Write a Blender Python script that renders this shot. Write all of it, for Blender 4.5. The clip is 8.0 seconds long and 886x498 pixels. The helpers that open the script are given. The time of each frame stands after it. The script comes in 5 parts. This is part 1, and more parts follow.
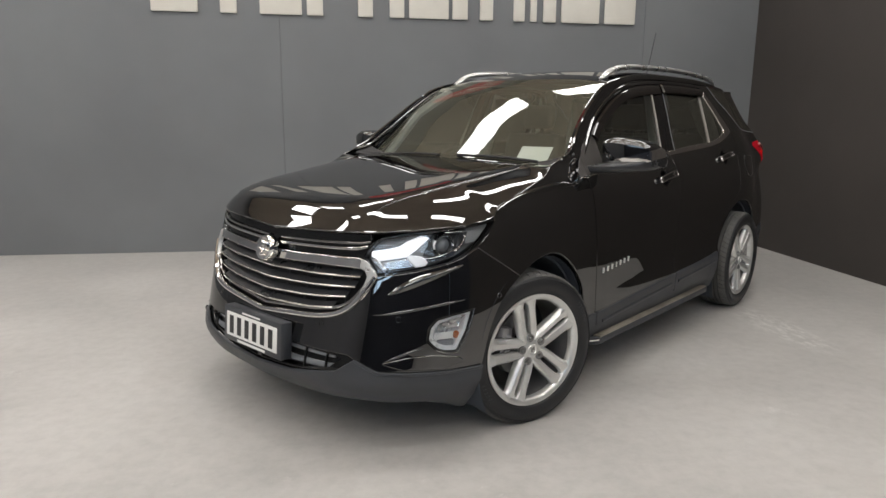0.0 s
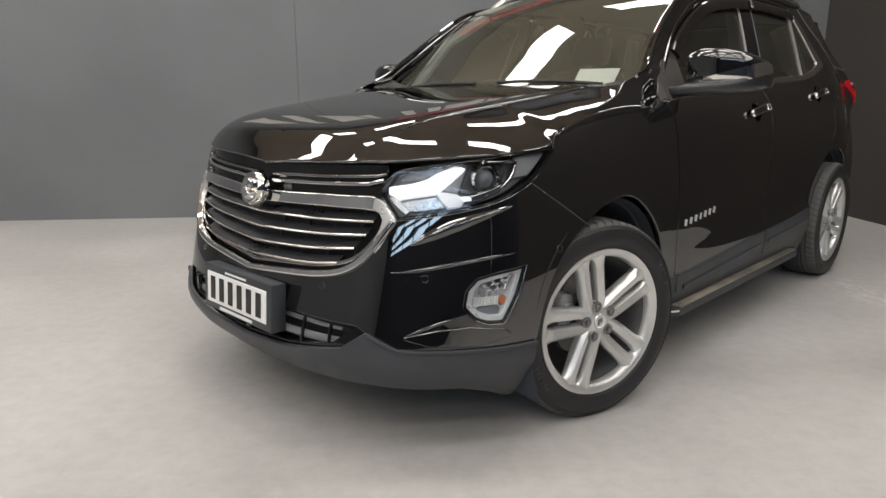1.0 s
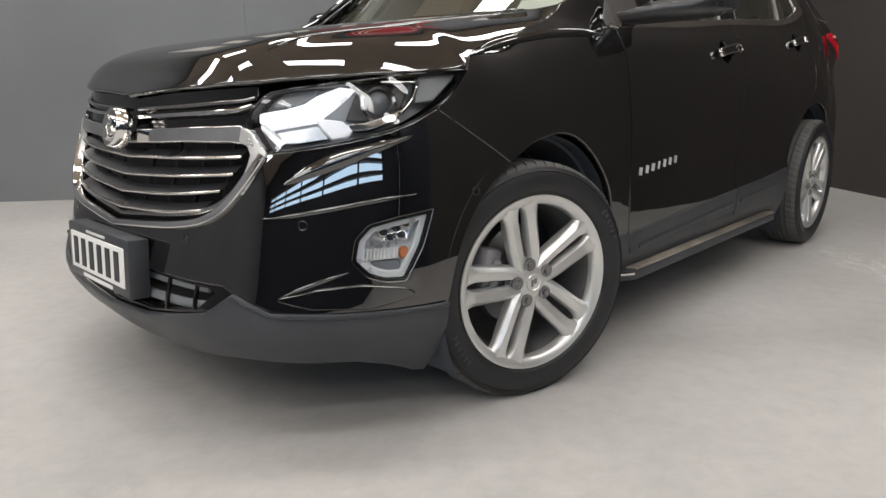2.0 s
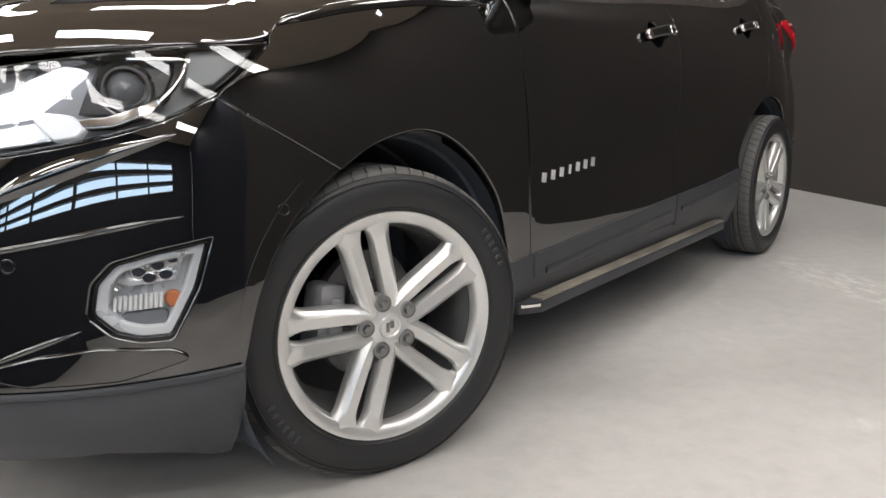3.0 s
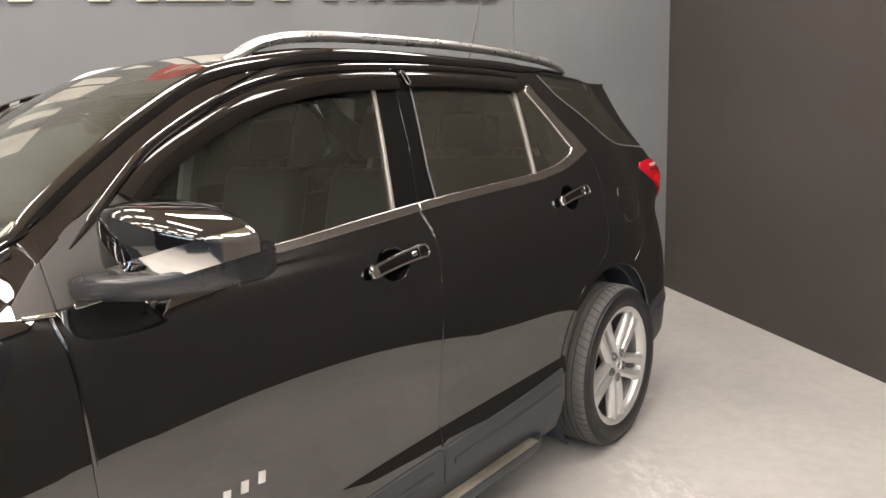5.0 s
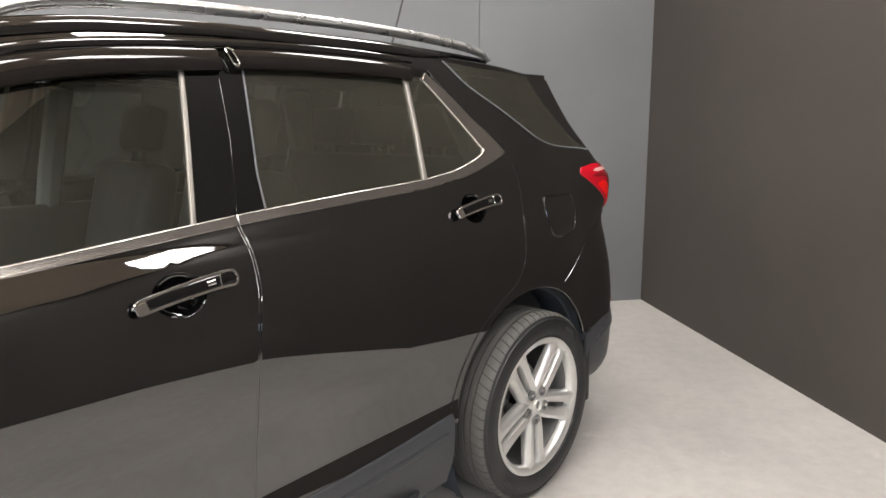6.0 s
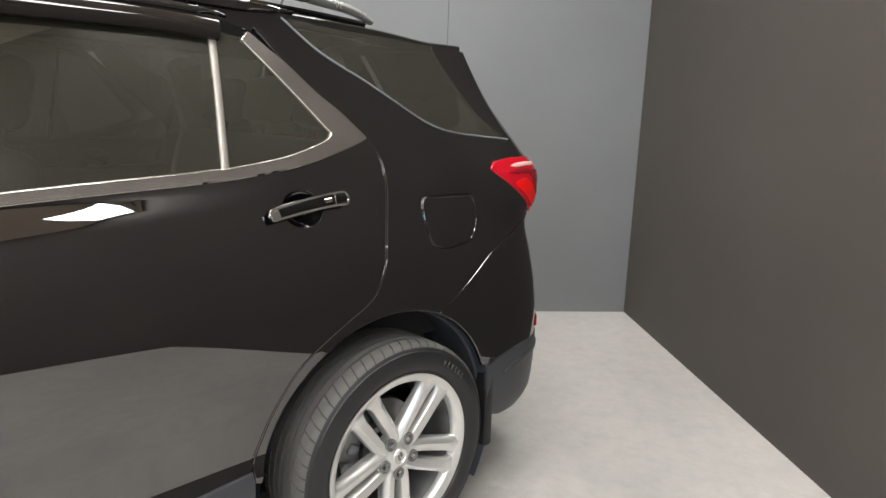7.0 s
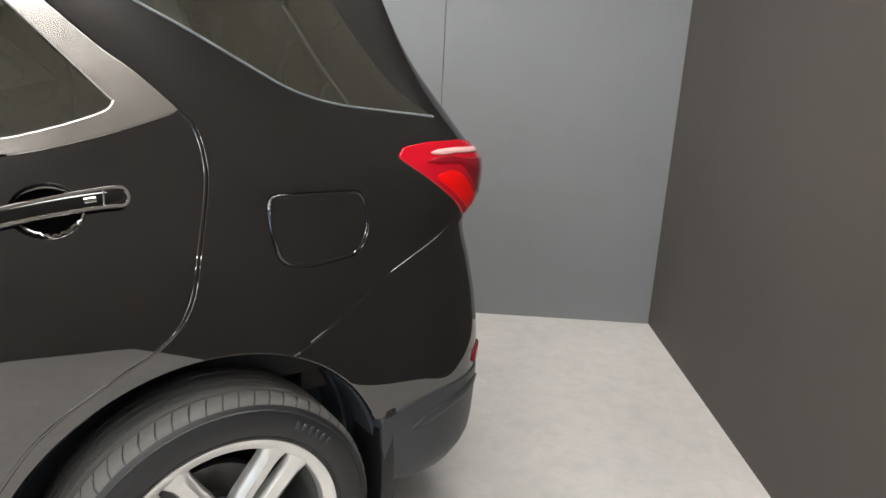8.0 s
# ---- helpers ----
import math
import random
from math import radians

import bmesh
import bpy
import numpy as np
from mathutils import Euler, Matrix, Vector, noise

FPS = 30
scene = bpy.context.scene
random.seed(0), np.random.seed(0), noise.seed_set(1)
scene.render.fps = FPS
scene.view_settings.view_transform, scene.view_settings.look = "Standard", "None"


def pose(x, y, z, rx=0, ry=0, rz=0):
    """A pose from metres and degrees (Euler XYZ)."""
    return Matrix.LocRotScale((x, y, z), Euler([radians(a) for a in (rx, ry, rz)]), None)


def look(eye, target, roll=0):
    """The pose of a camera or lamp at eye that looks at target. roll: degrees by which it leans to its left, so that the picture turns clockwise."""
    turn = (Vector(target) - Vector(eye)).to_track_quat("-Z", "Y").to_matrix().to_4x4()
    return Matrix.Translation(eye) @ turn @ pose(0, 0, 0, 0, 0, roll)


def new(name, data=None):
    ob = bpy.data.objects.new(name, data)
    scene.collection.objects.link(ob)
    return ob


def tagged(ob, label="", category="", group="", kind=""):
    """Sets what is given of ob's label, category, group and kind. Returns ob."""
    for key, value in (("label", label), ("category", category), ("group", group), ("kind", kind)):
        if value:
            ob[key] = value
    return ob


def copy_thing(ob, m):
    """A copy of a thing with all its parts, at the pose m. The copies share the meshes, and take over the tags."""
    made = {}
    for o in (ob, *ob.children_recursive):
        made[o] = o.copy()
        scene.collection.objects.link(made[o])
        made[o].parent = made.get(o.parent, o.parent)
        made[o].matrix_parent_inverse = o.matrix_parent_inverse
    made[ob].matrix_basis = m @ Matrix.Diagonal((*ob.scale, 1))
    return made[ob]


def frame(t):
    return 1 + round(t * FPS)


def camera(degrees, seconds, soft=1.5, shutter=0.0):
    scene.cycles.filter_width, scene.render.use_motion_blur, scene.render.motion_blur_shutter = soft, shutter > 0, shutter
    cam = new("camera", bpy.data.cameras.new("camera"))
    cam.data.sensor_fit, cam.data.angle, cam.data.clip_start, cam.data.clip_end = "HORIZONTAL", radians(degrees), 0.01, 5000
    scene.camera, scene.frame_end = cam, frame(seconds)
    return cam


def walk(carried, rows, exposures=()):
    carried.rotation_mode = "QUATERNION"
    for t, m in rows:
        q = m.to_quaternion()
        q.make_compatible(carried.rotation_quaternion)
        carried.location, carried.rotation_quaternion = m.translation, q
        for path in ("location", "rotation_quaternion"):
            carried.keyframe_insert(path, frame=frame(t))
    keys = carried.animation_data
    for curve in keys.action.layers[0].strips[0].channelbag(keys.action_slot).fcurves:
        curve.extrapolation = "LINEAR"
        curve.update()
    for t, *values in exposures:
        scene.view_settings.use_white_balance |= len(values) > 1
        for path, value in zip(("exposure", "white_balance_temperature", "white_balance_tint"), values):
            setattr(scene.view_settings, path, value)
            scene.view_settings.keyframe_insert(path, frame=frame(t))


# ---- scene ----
cam = camera(68.0, 8.0)
PATH = [
    (0, (-2.405, -2.508, 1.389), (-0.945, -1.197, 1.000), 0.43),
    (0.5, (-2.164, -2.288, 1.289), (-0.746, -0.944, 0.863), 0.15),
    (1, (-1.948, -2.039, 1.125), (-0.555, -0.678, 0.673), -0.06),
    (2.5, (-1.267, -1.976, 0.870), (0.152, -0.649, 0.393), -1.28),
    (3, (-0.954, -1.934, 0.854), (0.494, -0.631, 0.404), -1.58),
    (3.5, (-0.676, -1.936, 0.904), (0.801, -0.650, 0.498), -1.83),
    (4, (-0.391, -2.073, 1.177), (1.094, -0.790, 0.793), -2.08),
    (4.5, (-0.164, -2.111, 1.331), (1.336, -0.840, 0.964), -2.01),
    (5, (0.111, -2.156, 1.415), (1.607, -0.877, 1.062), -2.20),
    (6.5, (1.128, -2.270, 1.414), (2.549, -0.920, 1.017), 0.72),
    (7, (1.535, -2.309, 1.405), (2.897, -0.908, 0.982), 1.72),
    (7.5, (1.904, -2.289, 1.404), (3.192, -0.829, 0.948), 2.06),
    (8, (2.313, -2.180, 1.406), (3.498, -0.652, 0.894), 3.01),
]
EXPOSURES = [(0.0, -0.06, 6500, 10), (1.0, 0.02, 6500, 10), (2.5, 0.22, 6400, 10.5), (3.0, 0.40, 6450, 11), (4.0, 0.72, 6800, 13), (5.0, 0.94, 6950, 14), (6.5, 1.10, 6500, 10), (8.0, 1.24, 6450, 9)]
walk(cam, [(t, look(eye, target, roll)) for t, eye, target, roll in PATH], EXPOSURES)

# world: a closed showroom, so only a faint glow of daylight
world = bpy.data.worlds.new("world")
scene.world = world
world.use_nodes = True
world.node_tree.nodes["Background"].inputs[0].default_value = (0.8, 0.9, 1.0, 1)
world.node_tree.nodes["Background"].inputs[1].default_value = 0.05
PANEL_LIGHT = 15.0   # glow of the ceiling panels

# materials
def nodes_of(name):
    m = bpy.data.materials.new(name)
    m.use_nodes = True
    return m, m.node_tree.nodes, m.node_tree.links, m.node_tree.nodes["Principled BSDF"]


def put(b, **values):
    for key, value in values.items():
        b.inputs[key.replace("_", " ")].default_value = value


def noisy(nodes, links, scale, detail=4.0, rough=0.55, stretch=None, coords="Object"):
    """A noise texture in the object's own metres."""
    tc = nodes.new("ShaderNodeTexCoord")
    n = nodes.new("ShaderNodeTexNoise")
    n.inputs["Scale"].default_value, n.inputs["Detail"].default_value, n.inputs["Roughness"].default_value = scale, detail, rough
    if stretch:
        mp = nodes.new("ShaderNodeMapping")
        mp.inputs["Scale"].default_value = stretch
        links.new(tc.outputs[coords], mp.inputs[0])
        links.new(mp.outputs[0], n.inputs["Vector"])
    else:
        links.new(tc.outputs[coords], n.inputs["Vector"])
    return n


def ramp(nodes, links, source, stops):
    r = nodes.new("ShaderNodeValToRGB")
    r.color_ramp.elements[0].position, r.color_ramp.elements[0].color = stops[0][0], (*stops[0][1], 1)
    r.color_ramp.elements[1].position, r.color_ramp.elements[1].color = stops[-1][0], (*stops[-1][1], 1)
    for p, c in stops[1:-1]:
        e = r.color_ramp.elements.new(p)
        e.color = (*c, 1)
    links.new(source, r.inputs[0])
    return r


def bump(nodes, links, b, source, strength, distance):
    n = nodes.new("ShaderNodeBump")
    n.inputs["Strength"].default_value, n.inputs["Distance"].default_value = strength, distance
    links.new(source, n.inputs["Height"])
    links.new(n.outputs[0], b.inputs["Normal"])


def grey(v):
    return (v, v, v)


def simple(name, colour, rough, metal=0.0, grain=0.0, grain_scale=60.0, vary=0.15, **more):
    """A plain surface with a slight unevenness of tone and gloss, and a fine relief where grain is given."""
    m, nodes, links, b = nodes_of(name)
    put(b, Metallic=metal, **more)
    n = noisy(nodes, links, 7.0)
    lo, hi = tuple(c * (1 - vary) for c in colour), tuple(min(1, c * (1 + vary)) for c in colour)
    links.new(ramp(nodes, links, n.outputs[0], [(0.3, lo), (0.7, hi)]).outputs[0], b.inputs["Base Color"])
    links.new(ramp(nodes, links, n.outputs[0], [(0.3, grey(max(0, rough * 0.85))), (0.7, grey(min(1, rough * 1.15)))]).outputs[0], b.inputs["Roughness"])
    if grain:
        g = noisy(nodes, links, grain_scale, 3.0)
        bump(nodes, links, b, g.outputs[0], grain, 0.002)
    return m


def paint_black():
    """Black lacquer: a near-black coat under clear gloss, with a faint wave and a little dust."""
    m, nodes, links, b = nodes_of("black_paint")
    n = noisy(nodes, links, 9.0, 6.0)
    links.new(ramp(nodes, links, n.outputs[0], [(0.35, (0.0028, 0.0028, 0.003)), (0.75, (0.0045, 0.0043, 0.0044))]).outputs[0], b.inputs["Base Color"])
    put(b, Roughness=0.5, Metallic=0.0, Specular_IOR_Level=0.0, Coat_Weight=1.0, Coat_Roughness=0.008, Coat_IOR=2.15)
    wave = noisy(nodes, links, 3.0, 2.0)
    bump(nodes, links, b, wave.outputs[0], 0.02, 0.01)
    return m


def glass(name, tint, gloss=0.0, veil=0.0):
    """Clear or tinted car glass: tinted see-through with an olive haze put in for reflected light, and a mirror gloss
    by Fresnel.
    """
    m = bpy.data.materials.new(name)
    m.use_nodes = True
    nodes, links = m.node_tree.nodes, m.node_tree.links
    nodes.clear()
    o = nodes.new("ShaderNodeOutputMaterial")
    mix, clear, shine, fres = nodes.new("ShaderNodeMixShader"), nodes.new("ShaderNodeBsdfTransparent"), nodes.new("ShaderNodeBsdfGlossy"), nodes.new("ShaderNodeFresnel")
    clear.inputs[0].default_value = (*tint, 1)
    shine.inputs["Roughness"].default_value = 0.01
    fres.inputs["IOR"].default_value = 1.52 + gloss
    links.new(fres.outputs[0], mix.inputs[0])
    # pale olive diffuse share, standing in for the brightness reflected by the glass
    hazy, haze = nodes.new("ShaderNodeMixShader"), nodes.new("ShaderNodeBsdfDiffuse")
    haze.inputs[0].default_value = (0.60, 0.58, 0.43, 1)
    n = noisy(nodes, links, 2.2, 5.0)
    links.new(ramp(nodes, links, n.outputs[0], [(0.3, grey(veil * 0.75)), (0.7, grey(veil * 1.25))]).outputs[0], hazy.inputs[0])
    links.new(clear.outputs[0], hazy.inputs[1])
    links.new(haze.outputs[0], hazy.inputs[2])
    links.new(hazy.outputs[0], mix.inputs[1])
    links.new(shine.outputs[0], mix.inputs[2])
    links.new(mix.outputs[0], o.inputs[0])
    return m


def glowing(name, colour, strength):
    m, nodes, links, b = nodes_of(name)
    put(b, Base_Color=(*colour, 1), Emission_Color=(*colour, 1), Emission_Strength=strength, Roughness=0.4)
    return m


def floor_material():
    """Pale coated concrete: broad cloudy stains, fine speckle, a slight satin gloss."""
    m, nodes, links, b = nodes_of("coated_concrete")
    broad, fine = noisy(nodes, links, 0.9, 6.0, 0.6), noisy(nodes, links, 14.0, 6.0, 0.65)
    mixed = nodes.new("ShaderNodeMix")
    mixed.data_type, mixed.blend_type = "RGBA", "MULTIPLY"
    mixed.inputs["Factor"].default_value = 0.8
    a = ramp(nodes, links, broad.outputs[0], [(0.3, (0.385, 0.375, 0.36)), (0.5, (0.455, 0.44, 0.42)), (0.72, (0.515, 0.50, 0.48))])
    c = ramp(nodes, links, fine.outputs[0], [(0.3, grey(0.86)), (0.6, grey(1.0))])
    links.new(a.outputs[0], mixed.inputs["A"])
    links.new(c.outputs[0], mixed.inputs["B"])
    # pale scuffed patch where a tyre has rubbed, and scattered small scuffs
    tc, mp, ball = nodes.new("ShaderNodeTexCoord"), nodes.new("ShaderNodeMapping"), nodes.new("ShaderNodeTexGradient")
    ball.gradient_type = "SPHERICAL"
    mp.inputs["Scale"].default_value = (1 / 0.20, 1 / 0.62, 0.0)
    mp.inputs["Location"].default_value = (1.66 / 0.20, 3.15 / 0.62, 0.0)
    links.new(tc.outputs["Object"], mp.inputs[0])
    links.new(mp.outputs[0], ball.inputs[0])
    rough_n = noisy(nodes, links, 9.0, 8.0, 0.75, (2.2, 1.0, 1.0))
    gate = nodes.new("ShaderNodeMath")
    gate.operation = "MULTIPLY"
    links.new(ramp(nodes, links, ball.outputs["Color"], [(0.0, grey(0.0)), (0.55, grey(1.0))]).outputs[0], gate.inputs[0])
    links.new(ramp(nodes, links, rough_n.outputs[0], [(0.46, grey(0.0)), (0.60, grey(1.0))]).outputs[0], gate.inputs[1])
    small = noisy(nodes, links, 2.6, 9.0, 0.72)
    spots = ramp(nodes, links, small.outputs[0], [(0.62, grey(0.0)), (0.70, grey(0.55))])
    most = nodes.new("ShaderNodeMath")
    most.operation = "MAXIMUM"
    links.new(gate.outputs[0], most.inputs[0])
    links.new(spots.outputs[0], most.inputs[1])
    worn = nodes.new("ShaderNodeMix")
    worn.data_type = "RGBA"
    worn.inputs["B"].default_value = (0.60, 0.585, 0.56, 1)
    links.new(most.outputs[0], worn.inputs["Factor"])
    links.new(mixed.outputs["Result"], worn.inputs["A"])
    links.new(worn.outputs["Result"], b.inputs["Base Color"])
    links.new(ramp(nodes, links, broad.outputs[0], [(0.3, grey(0.38)), (0.7, grey(0.55))]).outputs[0], b.inputs["Roughness"])
    bump(nodes, links, b, fine.outputs[0], 0.12, 0.002)
    return m


def wall_material(name, colour, rough, shine=0.5):
    """Rolled matt wall paint with faint patches and a fine stipple."""
    m, nodes, links, b = nodes_of(name)
    broad, fine = noisy(nodes, links, 0.7, 5.0), noisy(nodes, links, 120.0, 2.0)
    lo, hi = tuple(v * 0.9 for v in colour), tuple(v * 1.1 for v in colour)
    links.new(ramp(nodes, links, broad.outputs[0], [(0.3, lo), (0.7, hi)]).outputs[0], b.inputs["Base Color"])
    put(b, Roughness=rough, Specular_IOR_Level=shine)
    bump(nodes, links, b, fine.outputs[0], 0.08, 0.001)
    return m


PAINT = paint_black()
CLAD = simple("grey_black_plastic", (0.036, 0.039, 0.045), 0.45, grain=0.10, grain_scale=500.0)
DARK = simple("dark_plastic", (0.010, 0.010, 0.011), 0.5)
GLOSS_BLACK = simple("gloss_black_trim", (0.006, 0.006, 0.006), 0.06)
CHROME = simple("chrome", (0.78, 0.77, 0.75), 0.07, metal=1.0, vary=0.04)
SATIN = simple("brushed_metal_trim", (0.62, 0.60, 0.57), 0.22, metal=1.0, vary=0.06)
ALLOY = simple("silver_alloy", (0.70, 0.70, 0.685), 0.33, metal=0.75, vary=0.04)
# darker copy of the silver alloy, with the shade inside the rim in its colour
ALLOY_SHADED = simple("shaded_alloy", (0.30, 0.30, 0.30), 0.4, metal=0.8)
RUBBER = simple("tyre_rubber", (0.014, 0.0145, 0.016), 0.5, grain=0.15, grain_scale=300.0)
# lighter copy of the tyre rubber: ceiling light on the tread is in its colour
TREAD = simple("lightened_tread_rubber", (0.09, 0.088, 0.084), 0.75, grain=0.2, grain_scale=200.0)
LINER = simple("wheel_arch_felt", (0.045, 0.053, 0.066), 0.8, grain=0.3, grain_scale=200.0)
STEEL = simple("brake_steel", (0.28, 0.28, 0.28), 0.35, metal=1.0)
SEAT = simple("dark_leather", (0.05, 0.05, 0.05), 0.5, grain=0.1)
GREYTRIM = simple("grey_interior_trim", (0.34, 0.35, 0.33), 0.7)
SCREEN_GLASS = glass("windscreen_glass", (0.62, 0.67, 0.60), 0.40, 0.085)
TINT_GLASS = glass("privacy_glass", (0.16, 0.17, 0.155), 0.5, 0.045)
DOOR_GLASS = glass("door_glass", (0.38, 0.42, 0.40), 0.3, 0.022)
LENS = glass("lamp_lens", (0.93, 0.94, 0.95))
DRL = glowing("running_light", (0.96, 0.97, 1.0), 0.85)
RED = simple("red_lamp_plastic", (0.46, 0.003, 0.014), 0.14, vary=0.05)
RED_DEEP = simple("deep_red_plastic", (0.22, 0.003, 0.010), 0.12, vary=0.05)
WHITE = simple("white_face", (0.80, 0.80, 0.78), 0.35, vary=0.03)
AMBER = simple("amber_plastic", (0.50, 0.17, 0.07), 0.2)
FLOOR = floor_material()
WALL_BACK = wall_material("slate_grey_wall_paint", (0.165, 0.172, 0.178), 0.5)
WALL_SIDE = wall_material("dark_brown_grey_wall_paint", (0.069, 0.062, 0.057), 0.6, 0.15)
# unseen walls: the room's dim blue light is put into this colour
WALL_FAR = wall_material("dim_blue_wall_tone", (0.024, 0.027, 0.038), 0.6, 0.2)
WALL_WEST = wall_material("mid_grey_wall_paint", (0.20, 0.205, 0.22), 0.6, 0.2)
CEIL = wall_material("brown_ceiling_paint", (0.84, 0.70, 0.56), 0.8)
PANEL = glowing("light_panel", (1.0, 0.975, 0.945), PANEL_LIGHT)
LETTER = simple("cream_letter", (0.72, 0.69, 0.62), 0.4, vary=0.03)
LOGO_RED = simple("red_sign", (0.55, 0.02, 0.03), 0.35)
DAYLIGHT = glowing("daylight", (0.62, 0.81, 1.0), 6.5)

# tools for meshes
def part(name, bm, material, parent=None, label="", smooth=True):
    """A bmesh as one mesh object, under a thing or a part."""
    me = bpy.data.meshes.new(name)
    bm.to_mesh(me)
    bm.free()
    for p in me.polygons:
        p.use_smooth = smooth
    if smooth:
        me.set_sharp_from_angle(angle=radians(38))
    for m in (material if isinstance(material, (list, tuple)) else [material]):
        me.materials.append(m)
    ob = new(name, me)
    ob.parent = parent
    if label:
        tagged(ob, label)
    return ob


def box(bm, lo, hi, bevel=0.0, m=None, segments=2):
    """A box from corner to corner, bevelled, added to bm."""
    lo, hi = Vector(lo), Vector(hi)
    made = bmesh.ops.create_cube(bm, size=1.0)["verts"]
    for v in made:
        v.co = Vector(((lo[i] + hi[i]) / 2 + v.co[i] * (hi[i] - lo[i]) for i in range(3)))
    if bevel:
        edges = list({e for v in made for e in v.link_edges})
        got = bmesh.ops.bevel(bm, geom=edges, offset=bevel, segments=segments, profile=0.5, affect="EDGES")
        made = list({v for f in got["faces"] for v in f.verts} | {v for v in made if v.is_valid})
    if m is not None:
        bmesh.ops.transform(bm, matrix=m, verts=made)
    return made


def lathe(bm, profile, steps=48, axis="y", centre=(0, 0, 0), closed=False, a0=0.0, a1=2 * math.pi):
    """Turns a profile of (radius, along) round an axis."""
    full = abs(a1 - a0 - 2 * math.pi) < 1e-6
    rings = []
    for k in range(steps if full else steps + 1):
        a = a0 + (a1 - a0) * k / steps
        c, s = math.cos(a), math.sin(a)
        ring = []
        for r, h in profile:
            p = {"y": (r * c, h, r * s), "z": (r * c, r * s, h), "x": (h, r * c, r * s)}[axis]
            ring.append(bm.verts.new((p[0] + centre[0], p[1] + centre[1], p[2] + centre[2])))
        rings.append(ring)
    n = len(profile)
    for k in range(steps):
        r0, r1 = rings[k], rings[(k + 1) % len(rings)]
        for i in range(n if closed else n - 1):
            j = (i + 1) % n
            bm.faces.new((r0[i], r0[j], r1[j], r1[i]))
    return rings


def tube(bm, path, radius, sides=8, flat=1.0, up=(0, 0, 1), cap=True):
    """A rod along a path; radius may be a list; flat squeezes it along up."""
    path = [Vector(p) for p in path]
    rings = []
    for i, p in enumerate(path):
        d = (path[min(i + 1, len(path) - 1)] - path[max(i - 1, 0)]).normalized()
        u = Vector(up)
        a = d.cross(u).normalized()
        b = a.cross(d).normalized()
        r = radius[i] if isinstance(radius, (list, tuple)) else radius
        rings.append([bm.verts.new(p + a * (r * math.cos(2 * math.pi * k / sides)) + b * (r * flat * math.sin(2 * math.pi * k / sides))) for k in range(sides)])
    for r0, r1 in zip(rings, rings[1:]):
        for k in range(sides):
            bm.faces.new((r0[k], r0[(k + 1) % sides], r1[(k + 1) % sides], r1[k]))
    if cap:
        bm.faces.new(rings[0][::-1])
        bm.faces.new(rings[-1])
    return rings


def outline_solid(bm, pts, depth, bevel=0.0, m=None):
    """A flat outline in x, z given a depth along y, its front edge bevelled."""
    a = [bm.verts.new((x, 0, z)) for x, z in pts]
    b = [bm.verts.new((x, depth, z)) for x, z in pts]
    n = len(pts)
    front = bm.faces.new(a)
    bm.faces.new(b[::-1])
    for i in range(n):
        bm.faces.new((a[(i + 1) % n], a[i], b[i], b[(i + 1) % n]))
    verts = a + b
    bmesh.ops.recalc_face_normals(bm, faces=list({f for v in verts for f in v.link_faces}))
    if bevel:
        got = bmesh.ops.bevel(bm, geom=list(front.edges), offset=bevel, segments=2, profile=0.5, affect="EDGES")
        verts = list({v for f in got["faces"] for v in f.verts} | {v for v in verts if v.is_valid})
    if m is not None:
        bmesh.ops.transform(bm, matrix=m, verts=list({v for v in verts if v.is_valid}))


def arc(cx, cz, r, a0, a1, n=24):
    return [(cx + r * math.cos(radians(a0 + (a1 - a0) * k / n)), cz + r * math.sin(radians(a0 + (a1 - a0) * k / n))) for k in range(n + 1)]


def smooth_line(pts, n=6):
    """A rounded line through the points."""
    p = [np.array(q, float) for q in pts]
    p = [2 * p[0] - p[1]] + p + [2 * p[-1] - p[-2]]
    got = []
    for i in range(1, len(p) - 2):
        for k in range(n):
            t = k / n
            got.append(0.5 * (2 * p[i] + (p[i + 1] - p[i - 1]) * t + (2 * p[i - 1] - 5 * p[i] + 4 * p[i + 1] - p[i + 2]) * t * t + (3 * p[i] - p[i - 1] - 3 * p[i + 1] + p[i + 2]) * t ** 3))
    got.append(p[-2])
    return [tuple(float(v) for v in q) for q in got]


def rounded(pts, r=0.015, n=4):
    """A closed outline with rounded corners."""
    got = []
    m = len(pts)
    for i in range(m):
        p, a, b = (np.array(pts[j % m], float) for j in (i, i - 1, i + 1))
        la, lb = np.linalg.norm(a - p), np.linalg.norm(b - p)
        q = min(r, la * 0.45, lb * 0.45)
        s, e = p + (a - p) / la * q, p + (b - p) / lb * q
        for k in range(n + 1):
            t = k / n
            got.append(tuple(float(v) for v in (1 - t) ** 2 * s + 2 * t * (1 - t) * p + t * t * e))
    return got


def inside(poly, pts):
    """Which of the points lie inside the outline."""
    x, y = pts[:, 0], pts[:, 1]
    hit = np.zeros(len(pts), bool)
    q = np.asarray(poly, float)
    for (x0, y0), (x1, y1) in zip(q, np.roll(q, -1, 0)):
        cross = (y0 > y) != (y1 > y)
        with np.errstate(all="ignore"):
            hit ^= cross & (x < (x1 - x0) * (y - y0) / (y1 - y0) + x0)
    return hit


def resample(poly, step):
    q = [np.array(p, float) for p in poly]
    got = []
    for a, b in zip(q, q[1:] + q[:1]):
        l = np.linalg.norm(b - a)
        if l < 1e-6:
            continue
        k = max(1, int(math.ceil(l / step)))
        got += [a + (b - a) * j / k for j in range(k)]
    return got


